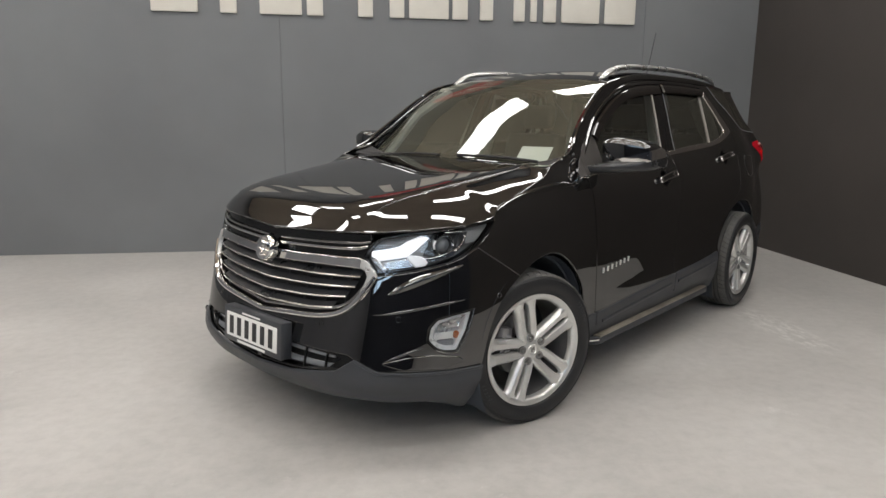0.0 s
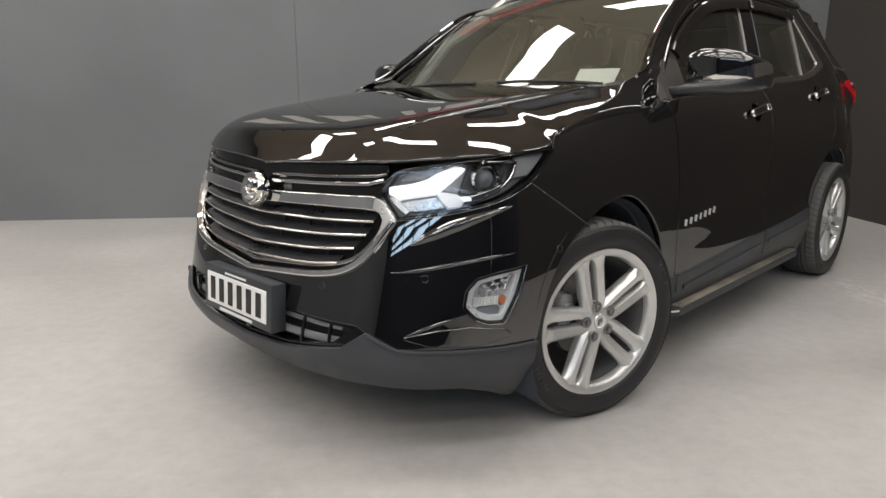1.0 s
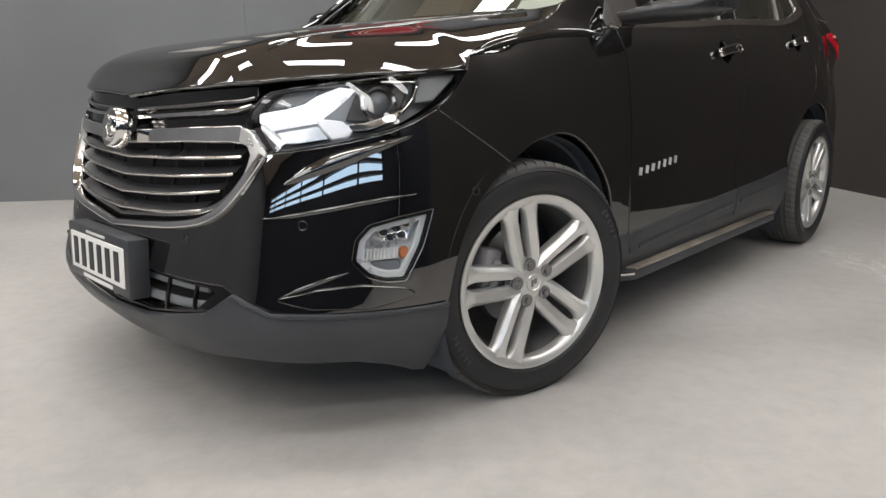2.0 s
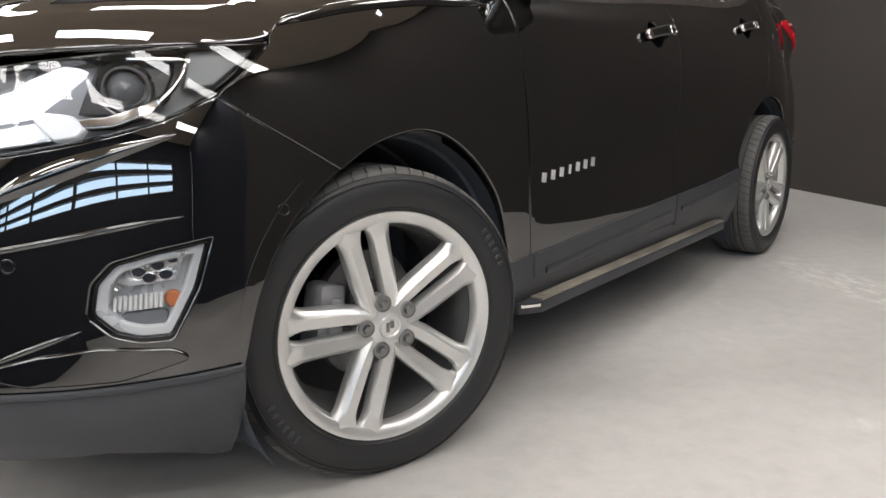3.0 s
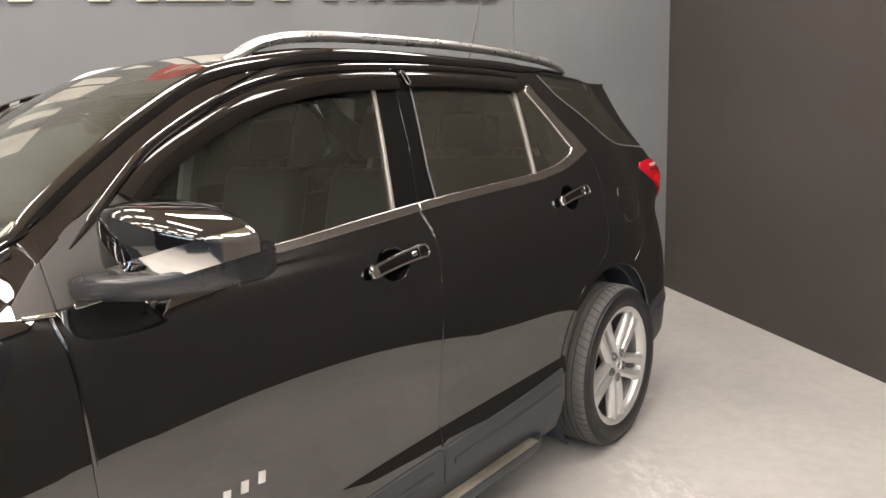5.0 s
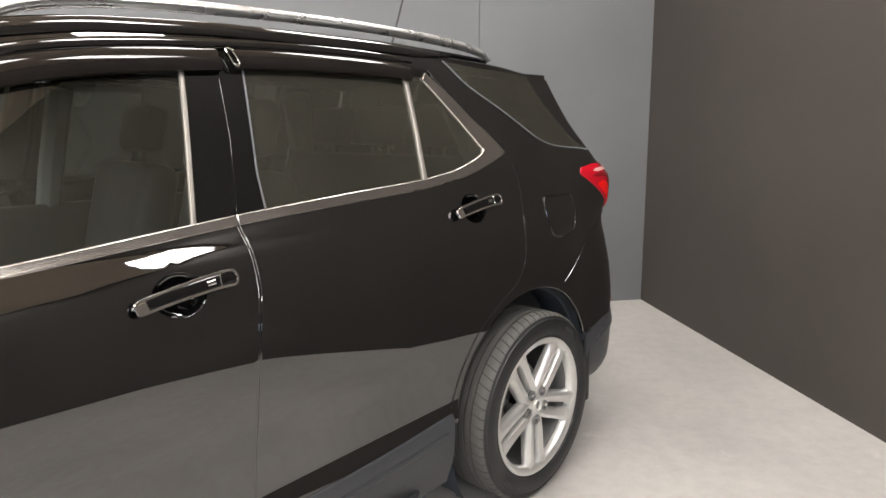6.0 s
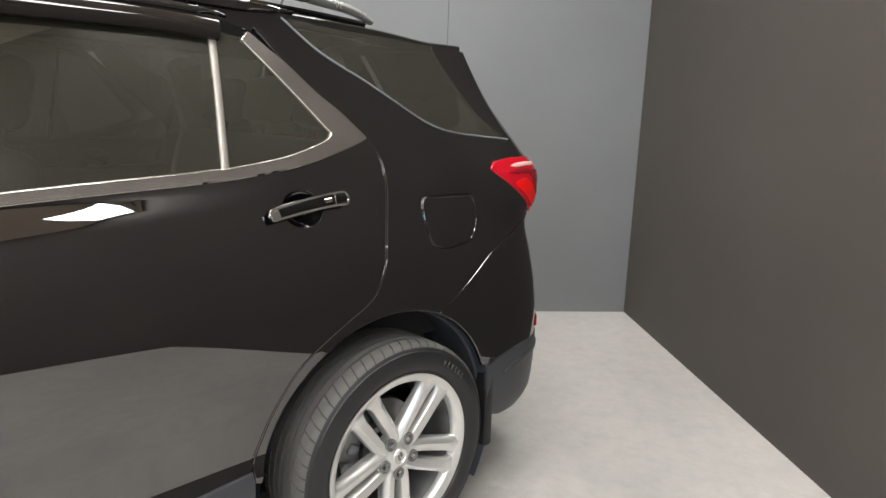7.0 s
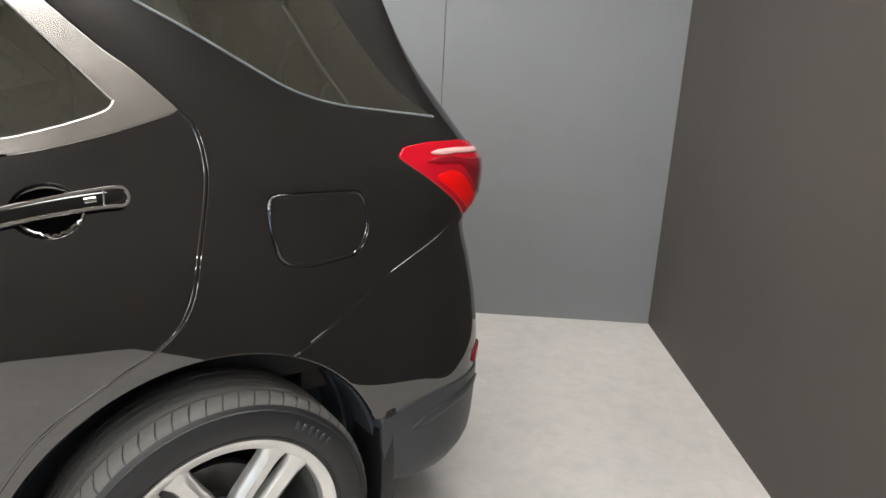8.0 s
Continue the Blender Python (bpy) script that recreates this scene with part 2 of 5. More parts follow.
def triangles(outer, holes, step):
    """Points and triangles that fill an outline with holes, about step apart."""
    from mathutils.geometry import delaunay_2d_cdt
    loops = [resample(p, step) for p in (outer, *holes)]
    pts, edges = [], []
    for l in loops:
        k = len(pts)
        pts += l
        edges += [(k + i, k + (i + 1) % len(l)) for i in range(len(l))]
    edge = np.array(pts)
    lo, hi = edge.min(0), edge.max(0)
    gx, gy = np.meshgrid(np.arange(lo[0], hi[0], step), np.arange(lo[1], hi[1], step))
    grid = np.stack([gx.ravel() + step * 0.37, gy.ravel() + step * 0.41], -1)
    ok = inside(outer, grid)
    for h in holes:
        ok &= ~inside(h, grid)
    grid = grid[ok]
    if len(grid):
        near = np.array([np.min(((edge - g) ** 2).sum(1)) for g in grid])
        grid = grid[near > (0.5 * step) ** 2]
    allp = [Vector((float(p[0]), float(p[1]))) for p in (*pts, *grid)]
    v, _, f, *_ = delaunay_2d_cdt(allp, edges, [], 0, 1e-6)
    v = np.array([(p.x, p.y) for p in v])
    f = np.array([t for t in f if len(t) == 3])
    mid = v[f].mean(1)
    ok = inside(outer, mid)
    for h in holes:
        ok &= ~inside(h, mid)
    return v, f[ok]


def panel(name, parent, material, outer, holes=(), out=0.0, depth=0.012, step=0.03, side=-1, surface=None, label="", both=False, roll=0.0056):
    """A sheet laid on a curved surface inside an outline, its rim turned in by depth. side 1 is the mirrored flank; both joins the two."""
    surface = surface or skin
    v, f = triangles(outer, holes, step)
    e = 0.002
    at = lambda a, b: surface(a, b, out)
    P = at(v[:, 0], v[:, 1])
    N = np.cross(at(v[:, 0] + e, v[:, 1]) - at(v[:, 0] - e, v[:, 1]), at(v[:, 0], v[:, 1] + e) - at(v[:, 0], v[:, 1] - e))
    N /= np.linalg.norm(N, axis=1, keepdims=True)
    a, b, c = P[f[:, 0]], P[f[:, 1]], P[f[:, 2]]
    turn = (np.cross(b - a, c - a) * N[f[:, 0]]).sum(1) < 0
    f[turn] = f[turn][:, ::-1]
    count = {}
    for t in f:
        for i in range(3):
            key = (int(t[i]), int(t[(i + 1) % 3]))
            count[key] = count.get(key, 0) + 1
    rim = [k for k in count if (k[1], k[0]) not in count]
    if both:
        rim = [k for k in rim if not (abs(P[k[0], 1]) < 2e-3 and abs(P[k[1], 1]) < 2e-3)]
    verts, faces, norms = [], [], []
    for sign in ((-1, 1) if both else (side,)):
        flip = np.array([1, -sign, 1.0])   # skin lies on the flank of negative y
        Q, M = P * flip, N * flip
        base = len(verts)
        verts += [tuple(p) for p in Q]
        mapped = lambda i: base + i
        for t in f:
            t = t if sign < 0 else t[::-1]
            faces.append([base + int(i) for i in t])
            norms += [tuple(M[int(i)]) for i in t]
        if depth:
            outward = {}
            for i, j in rim:
                d = np.cross(Q[j] - Q[i], M[i]) * (1 if sign < 0 else -1)
                d /= np.linalg.norm(d) + 1e-12
                for q in (i, j):
                    outward[q] = outward.get(q, 0) + d
            r1, r2 = {}, {}
            for q, d in outward.items():
                d = d / (np.linalg.norm(d) + 1e-12)
                r1[q] = len(verts)
                verts.append(tuple(Q[q] + d * roll * 0.8 - M[q] * roll))
                r2[q] = len(verts)
                verts.append(tuple(Q[q] + d * roll - M[q] * max(depth, roll * 2)))
                outward[q] = d
            for i, j in rim:
                for A, B, na, nb in (({i: base + i, j: base + j}, r1, 0.0, 0.75), (r1, r2, 0.75, 1.0)):
                    quad = [(A[i], i, na), (B[i], i, nb), (B[j], j, nb), (A[j], j, na)]
                    if sign > 0:
                        quad = quad[::-1]
                    faces.append([q[0] for q in quad])
                    for _, q, k in quad:
                        n = M[q] * (1 - k) + outward[q] * k
                        norms.append(tuple(n / np.linalg.norm(n)))
    me = bpy.data.meshes.new(name)
    me.from_pydata(verts, [], faces)
    me.materials.append(material)
    for p in me.polygons:
        p.use_smooth = True
    me.normals_split_custom_set(norms)
    ob = new(name, me)
    ob.parent = parent
    if label:
        tagged(ob, label)
    return ob


def thing(name, label, category, at=None, group="", kind=""):
    ob = new(name)
    if at is not None:
        ob.matrix_world = at
    return tagged(ob, label, category, group, kind)

# the showroom: local x along the sign wall, y along the dark wall, origin in their corner
ROOM = pose(5.64, 0.027, 0, 0, 0, -39.57)
ROOM_X, ROOM_Y, ROOM_Z = 12.5, 12.5, 4.3


def slab(name, lo, hi, material, label, category):
    bm = bmesh.new()
    box(bm, lo, hi)
    ob = part(name, bm, material, smooth=False)
    ob.matrix_world = ROOM
    return tagged(ob, label, category, kind="structure")


slab("floor", (-ROOM_X, -ROOM_Y, -0.2), (0.2, 0.2, 0.0), FLOOR, "pale grey coated concrete showroom floor with faint stains", "floor")
slab("ceiling", (-ROOM_X, -ROOM_Y, ROOM_Z), (0, 0, ROOM_Z + 0.2), CEIL, "light brown ceiling with long light panels", "ceiling")
# unseen stretch, split off and darkened so that the fender mirrors dark
slab("wall_east_far", (0.004, -ROOM_Y, 0), (0.2, -7.8, ROOM_Z), WALL_FAR, "unseen stretch of the side wall, toned dark navy for the car's reflections", "wall")
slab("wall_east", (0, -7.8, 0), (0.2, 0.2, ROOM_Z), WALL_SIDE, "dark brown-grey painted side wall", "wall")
slab("wall_west", (-ROOM_X - 0.2, -ROOM_Y, 0), (-ROOM_X, 0.2, ROOM_Z), WALL_WEST, "grey painted wall closing the showroom", "wall")
# high windows in the wall opposite the sign
WIN_A, WIN_B, WIN_LO, WIN_HI = -11.8, -1.6, 2.85, 3.65
bm = bmesh.new()
for lo, hi in (((-ROOM_X, 0), (WIN_A, ROOM_Z)), ((WIN_B, 0), (0, ROOM_Z)), ((WIN_A, 0), (WIN_B, WIN_LO)), ((WIN_A, WIN_HI), (WIN_B, ROOM_Z))):
    box(bm, (lo[0], -ROOM_Y - 0.2, lo[1]), (hi[0], -ROOM_Y, hi[1]))
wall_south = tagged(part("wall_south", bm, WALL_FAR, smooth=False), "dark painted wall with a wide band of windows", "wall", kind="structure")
wall_south.matrix_world = ROOM
window = tagged(new("window_1"), "wide band of barred windows with daylight behind", "window", kind="structure")
window.matrix_world = ROOM
BAYS = 6
for k in range(BAYS + 1):
    bm = bmesh.new()
    x = WIN_A + (WIN_B - WIN_A) * k / BAYS
    box(bm, (x - .05, -ROOM_Y - .14, WIN_LO), (x + .05, -ROOM_Y - .04, WIN_HI))
    part("mullion", bm, DARK, window, smooth=False)
for k in range(4):
    bm = bmesh.new()
    z = WIN_LO + .04 + (WIN_HI - WIN_LO - .08) * k / 3
    box(bm, (WIN_A, -ROOM_Y - .15, z - .04), (WIN_B, -ROOM_Y - .03, z + .04))
    part("transom", bm, DARK, window, smooth=False)
for k in range(BAYS):
    bm = bmesh.new()
    w = (WIN_B - WIN_A) / BAYS
    box(bm, (WIN_A + w * k + .05, -ROOM_Y - .10, WIN_LO), (WIN_A + w * (k + 1) - .05, -ROOM_Y - .09, WIN_HI))
    part("pane", bm, LENS, window, smooth=False).visible_shadow = False
bm = bmesh.new()
box(bm, (WIN_A - 3, -ROOM_Y - 2.4, -0.2), (WIN_B + 3, -ROOM_Y - 2.3, 5))
backdrop = tagged(part("backdrop", bm, DAYLIGHT, smooth=False), "pale blue daylight outside the windows", "backdrop", kind="structure")
backdrop.matrix_world = ROOM

# sign wall: tall painted boards with narrow joints
wall_north = slab("wall_north", (-ROOM_X, 0.012, 0), (0, 0.2, ROOM_Z), DARK, "slate grey panelled wall with raised sign", "wall")
SEAMS = [-ROOM_X, -9.1, -5.205, -1.33, 0.0]
for x0, x1 in zip(SEAMS, SEAMS[1:]):
    bm = bmesh.new()
    box(bm, (x0 + 0.0015, 0.0, 0.0), (x1 - 0.0015, 0.012, ROOM_Z), bevel=0.001, segments=1)
    part("wall_board", bm, WALL_BACK, wall_north, smooth=False)

# raised sign: plain bars where the strokes stand
sign = thing("wall_sign", "raised cream bars of a large sign on the grey wall", "sign", ROOM)
SIGN_Z, SIGN_H = 2.40, 0.61
for x0, x1, low in ((-6.42, -5.98, 0.0), (-5.77, -5.61, 0), (-5.39, -4.98, 0), (-4.93, -4.77, 0), (-4.42, -4.27, 0), (-4.10, -3.95, 0), (-3.90, -3.49, 0),
                    (-3.45, -3.29, 0), (-3.16, -3.02, 0), (-2.80, -2.68, 0), (-2.62, -2.55, 0), (-2.48, -2.34, 0), (-2.28, -1.86, 0), (-1.80, -1.455, 0)):
    bm = bmesh.new()
    box(bm, (x0, -0.03, SIGN_Z + low), (x1, -0.002, SIGN_Z + SIGN_H), bevel=0.008)
    part("bar", bm, LETTER, sign)

# red sign above the bars, a plain swept oval with pale stripes
logo = thing("wall_logo", "red oval sign with pale stripes on the grey wall", "sign", ROOM)
bm = bmesh.new()
outline_solid(bm, [(-4.05 + .75 * math.cos(t) + .12 * math.sin(t), 3.58 + .30 * math.sin(t)) for t in np.linspace(0, 2 * math.pi, 40, endpoint=False)], .028, .006, m=Matrix.Translation((0, -.030, 0)))
part("oval", bm, LOGO_RED, logo)
for k in range(3):
    bm = bmesh.new()
    outline_solid(bm, smooth_line([(-4.60 + .1 * k, 3.46 + .10 * k), (-4.1, 3.50 + .10 * k), (-3.5, 3.56 + .09 * k)], 6) + smooth_line([(-3.5, 3.58 + .09 * k), (-4.1, 3.535 + .10 * k), (-4.60 + .1 * k, 3.485 + .10 * k)], 6), .01, m=Matrix.Translation((0, -.038, 0)))
    part("stripe", bm, LETTER, logo)

# the car: front axle at x 0, nose towards -x, seen flank towards -y
def slopes(x, y):
    """Shape-preserving slopes for a cubic through the points."""
    x, y = np.asarray(x, float), np.asarray(y, float)
    h = np.diff(x); m = np.diff(y, axis=-1) / h
    d = np.zeros_like(y)
    a, b = m[..., :-1], m[..., 1:]
    w1, w2 = 2 * h[1:] + h[:-1], h[1:] + 2 * h[:-1]
    with np.errstate(all="ignore"):
        inner = np.where(a * b > 0, (w1 + w2) / (w1 / a + w2 / b), 0.0)
    d[..., 1:-1] = inner
    d[..., 0], d[..., -1] = m[..., 0], m[..., -1]
    return d
def cubic(x, y, q, d=None):
    """The cubic through the points, at q; y may hold several rows."""
    x, y, q = np.asarray(x, float), np.asarray(y, float), np.asarray(q, float)
    d = slopes(x, y) if d is None else d
    i = np.clip(np.searchsorted(x, q) - 1, 0, len(x) - 2)
    h = x[i + 1] - x[i]; t = (q - x[i]) / h
    t = np.clip(t, -0.5, 1.5)
    return ((1 + 2*t) * (1-t)**2 * y[..., i] + t * (1-t)**2 * h * d[..., i] + t*t*(3-2*t) * y[..., i+1] + t*t*(t-1) * h * d[..., i+1])
# plan outline, front centre to rear centre
PLAN = np.array([(-.867,0),(-.858,-.22),(-.834,-.45),(-.752,-.652),(-.602,-.788),(-.410,-.882),(-.2,-.912),(.1,-.918),(.6,-.922),(1.3,-.924),(2.0,-.924),(2.6,-.92),(2.95,-.912),(3.2,-.885),(3.43,-.848),(3.597,-.722),(3.665,-.49),(3.69,-.24),(3.70,0)])
LEN = np.concatenate([[0], np.cumsum(np.hypot(*np.diff(PLAN, axis=0).T))])
LEN += (1.2518 - LEN[6]) * np.minimum(1, LEN / LEN[6])   # keeps x = s - 1.44 along the flank
def natural(x,y):
    n=len(x);h=np.diff(x);A=np.zeros((n,n));r=np.zeros(n);A[0,0]=A[-1,-1]=1
    m=np.diff(y)/h
    r[0]=m[0];r[-1]=m[-1]
    for i in range(1,n-1):
        A[i,i-1],A[i,i],A[i,i+1]=h[i],2*(h[i-1]+h[i]),h[i-1]; r[i]=3*(h[i]*m[i-1]+h[i-1]*m[i])
    return np.linalg.solve(A,r)
PX,PY=PLAN.T.copy()
DX,DY=natural(LEN,PX),natural(LEN,PY)
DX[0]=DX[-1]=0
def plan(s): return cubic(LEN,PX,s,DX),cubic(LEN,PY,s,DY)
ZS=np.array([.15,.25,.35,.46,.53,.62,.75,.88,1.0,1.08,1.16,1.26,1.42,1.58,1.68])
PROF={ # plan point number: insets at the heights ZS
 0:[.16,.045,.000,.024,.040,.062,.094,.118,.14,.24,.35,.6,.9,1.2,1.4],
 2:[.16,.045,.000,.024,.040,.062,.095,.119,.142,.24,.35,.6,.9,1.2,1.4],
 3:[.16,.047,.003,.0205,.033,.050,.082,.116,.142,.21,.3,.5,.8,1.0,1.2],
 4:[.15,.047,.003,.016,.026,.040,.067,.096,.126,.18,.25,.4,.6,.7,.8],
 5:[.13,.047,.004,.010,.017,.0265,.0485,.080,.120,.16,.2,.3,.4,.5,.6],
 6:[.10,.05,.010,.011,.015,.021,.034,.064,.114,.16,.18,.24,.33,.43,.5],
 7:[.09,.05,.02,.01,.008,.01,.016,.043,.089,.129,.165,.21,.28,.36,.42],
 8:[.08,.04,.012,.010,.012,.013,.016,.028,.046,.068,.108,.160,.230,.30,.35],
 9:[.08,.04,.010,.004,.018,.021,.017,.0195,.041,.066,.098,.131,.184,.242,.285],
 10:[.08,.04,.010,.002,.022,.025,.017,.0172,.037,.063,.095,.128,.181,.240,.283],
 11:[.08,.04,.010,.006,.017,.018,.014,.0155,.036,.063,.092,.126,.184,.248,.295],
 12:[.10,.05,.015,.008,.011,.010,.0085,.015,.040,.063,.085,.126,.197,.274,.325],
 13:[.12,.06,.015,.006,.005,.004,.012,.03,.055,.068,.088,.135,.225,.31,.36],
 14:[.14,.07,.015,.006,.004,.004,.013,.035,.058,.045,.050,.105,.22,.31,.36],
 15:[.16,.07,.015,.006,.004,.004,.018,.045,.072,.035,.030,.10,.23,.35,.42],
 16:[.16,.07,.015,.006,.004,.004,.02,.06,.085,.07,.07,.12,.25,.38,.45],
 18:[.16,.07,.015,.006,.004,.004,.02,.08,.10,.10,.11,.15,.28,.40,.48]}
KS=np.array([LEN[i] for i in PROF]); KD=np.array(list(PROF.values()))
def inset(s,z):
    s,z=np.broadcast_arrays(np.asarray(s,float),np.asarray(z,float))
    rows=cubic(ZS,KD,z.ravel())          # stations x points
    d=slopes(KS,rows.T)                   # points x stations
    q=s.ravel(); i=np.clip(np.searchsorted(KS,q)-1,0,len(KS)-2); n=np.arange(len(q))
    h=KS[i+1]-KS[i]; t=(q-KS[i])/h; Y=rows.T
    r=((1+2*t)*(1-t)**2*Y[n,i]+t*(1-t)**2*h*d[n,i]+t*t*(3-2*t)*Y[n,i+1]+t*t*(t-1)*h*d[n,i+1])
    b=np.interp(q,[1.98,2.526,3.09,3.7,4.15],[1.108,1.142,1.185,1.217,1.31])
    k=np.clip((z.ravel()-b+.075)/.08,0,1); k=k*k*(3-2*k)
    r=r+(.017*k-.004)*np.clip((q-1.95)/.15,0,1)*np.clip((3.95-q)/.45,0,1)   # rounded shoulder under the windows
    return r.reshape(s.shape)
def skin(s,z,out=0.0):
    """The body's flank: s metres along the plan outline, at height z, pushed out."""
    s,z=np.broadcast_arrays(np.asarray(s,float),np.asarray(z,float))
    e=.004
    x,y=plan(s); x1,y1=plan(s+e); x0,y0=plan(s-e)
    tx,ty=x1-x0,y1-y0; l=np.hypot(tx,ty); nx,ny=ty/l,-tx/l
    d=inset(s,z)-out
    return np.stack([x-nx*d,y-ny*d,z+0*x],-1)


def inv(line, q):
    a = np.array(line, float)
    return cubic(a[:, 0], a[:, 1], np.asarray(q, float))


# height of the line where flank and upper skin meet, along the flank
CREST = [(0, .909), (.31, .920), (.56, .931), (.88, .950), (1.20, .965), (1.26, .978), (1.295, 1.012), (1.34, 1.026), (1.40, 1.041), (1.46, 1.057), (1.54, 1.081), (1.60, 1.100), (1.665, 1.121), (1.715, 1.147), (1.752, 1.174), (1.80, 1.190), (1.87, 1.211), (1.96, 1.248), (2.02, 1.295), (2.14, 1.382), (2.27, 1.470),
         (2.46, 1.572), (2.65, 1.616), (2.85, 1.642), (3.2, 1.655), (3.6, 1.655), (4.0, 1.643), (4.4, 1.628), (4.65, 1.618), (4.8, 1.60)]
cs = np.concatenate([np.linspace(0, 1.2, 60), np.linspace(1.22, 4.62, 170)])
CREST_P = skin(cs, inv(CREST, cs))
keep = np.concatenate([[True], np.diff(CREST_P[:, 0]) > 1e-4])
CX, CY, CZ = CREST_P[keep].T
# centre line from nose to tail
SPINE = [(-.745, .909), (-.70, .958), (-.66, 1.008), (-.58, 1.040), (-.48, 1.063), (-.30, 1.091), (-.10, 1.117), (.1, 1.140), (.35, 1.161), (.45, 1.166), (.55, 1.240), (.75, 1.415), (.95, 1.578), (1.04, 1.630), (1.2, 1.676),
         (1.5, 1.706), (2.0, 1.720), (2.5, 1.712), (3.0, 1.682), (3.3, 1.645)]
SCREEN = [(.30, 1.040), (.42, 1.150), (.60, 1.309), (.775, 1.460), (.90, 1.555), (1.03, 1.628), (1.15, 1.685)]


def screen(x, y, out=0.0):
    """The windscreen: a gently bowed sheet."""
    x, y = np.broadcast_arrays(np.asarray(x, float), np.asarray(y, float))
    return np.stack([x, y, inv(SCREEN, x) - 0.12 * y * y + out], -1)


def upper(x, y, out=0.0):
    """Bonnet, screen and roof: height over plan."""
    x, y = np.broadcast_arrays(np.asarray(x, float), np.asarray(y, float))
    ye, ze = np.interp(x, CX, -CY), np.interp(x, CX, CZ)
    zc = inv(SPINE, x)
    w = np.clip(np.abs(y) / np.maximum(ye, 0.02), 0, 1.15)
    p = np.where(x < 0.5, 6.0, np.clip(2.0 + (x - 0.9) * 1.2, 2.0, 2.6))
    z = ze + (zc - ze) * (1 - w ** p)
    # raised middle of the bonnet, its edges spreading towards the screen
    yc = 0.50 + 0.12 * (x + 0.75)
    lift = 0.011 / (1 + np.exp(np.clip((np.abs(y) - yc) / 0.014, -40, 40)))
    z = z + lift * np.clip((x + 0.80) / 0.25, 0, 1) * np.clip((0.47 - x) / 0.06, 0, 1)
    return np.stack([x, y, z + out], -1)


def bonnet_top(x, y, out=0.0):
    """The bonnet: as the upper skin, but running straight on under the pillar roots."""
    p = upper(x, y, out)
    x = np.asarray(x, float) + 0 * p[..., 0]
    ye, ze = np.interp(x, CX, -CY), np.interp(x, CX, CZ)
    over = np.maximum(0, ze - (1.172 + (x - 0.31) * 0.15))
    w = np.clip(np.abs(p[..., 1]) / np.maximum(ye, 0.02), 0, 1.15)
    p[..., 2] -= over * w ** 2
    return p


def crest_xy(s0, s1, n, gap=0.0):
    q = np.linspace(s0, s1, n)
    p = skin(q, inv(CREST, q), -gap)
    return [(float(a), float(b)) for a, b, _ in p]


SMOKE = simple("smoked_plastic", (0.012, 0.010, 0.009), 0.05, vary=0.1)
RED_GLOW = simple("bright_red_plastic", (0.88, 0.003, 0.003), 0.14, vary=0.04)
PINK = simple("pink_clear_plastic", (0.75, 0.42, 0.40), 0.15, vary=0.04)
STEPTOP = simple("worn_aluminium", (0.34, 0.31, 0.26), 0.45, metal=0.6, grain=0.2, grain_scale=90.0, vary=0.3)
BLADE = simple("dark_grey_plastic", (0.030, 0.031, 0.034), 0.3)
SAIL = simple("satin_grey_trim", (0.36, 0.34, 0.31), 0.4, metal=0.5, vary=0.06)
SAIL_DARK = simple("satin_dark_grey_trim", (0.060, 0.056, 0.052), 0.42, metal=0.0, vary=0.06)
RAIL = simple("silver_rail_paint", (0.60, 0.60, 0.59), 0.28, metal=0.75, vary=0.05)
VANE = simple("mid_grey_plastic", (0.16, 0.17, 0.185), 0.45)
SLAT = simple("dark_satin_metal", (0.40, 0.39, 0.38), 0.2, metal=1.0, vary=0.06)
BADGE = simple("bright_badge_metal", (0.80, 0.80, 0.79), 0.38, metal=0.6, vary=0.05)
INK = simple("black_ink", (0.012, 0.012, 0.014), 0.5)
LAMPGREY = simple("lamp_housing_grey", (0.26, 0.265, 0.27), 0.4, metal=0.3)
LAMPCHROME = simple("lamp_chrome", (0.75, 0.76, 0.77), 0.22, metal=0.9, vary=0.08)
DRL2 = glowing("running_light_tail", (0.96, 0.97, 1.0), 0.12)
LAMPWHITE = simple("pale_lamp_reflector", (0.72, 0.73, 0.74), 0.3, metal=0.35, vary=0.08)
MIRROR_GREY = simple("satin_black_plastic", (0.022, 0.023, 0.025), 0.30, Coat_Weight=0.4, Coat_Roughness=0.18)
LENS_BALL = simple("projector_glass", (0.16, 0.17, 0.18), 0.02, vary=0.1, Coat_Weight=1.0)
MIRROR = [(-.850, .650, .69, 1.185, 1.268), (-.868, .620, .72, 1.170, 1.294), (-.92, .605, .765, 1.165, 1.308), (-.99, .615, .79, 1.165, 1.304), (-1.05, .64, .805, 1.168, 1.288), (-1.09, .675, .812, 1.172, 1.266), (-1.112, .715, .808, 1.18, 1.248), (-1.12, .75, .80, 1.19, 1.236)]
TRAY = [(-.79, .575, .66, 1.122, 1.160), (-.86, .575, .72, 1.124, 1.172), (-.93, .583, .77, 1.129, 1.180), (-1.0, .600, .80, 1.134, 1.186), (-1.06, .64, .835, 1.141, 1.196), (-1.10, .69, .842, 1.149, 1.214), (-1.118, .745, .838, 1.160, 1.228)]

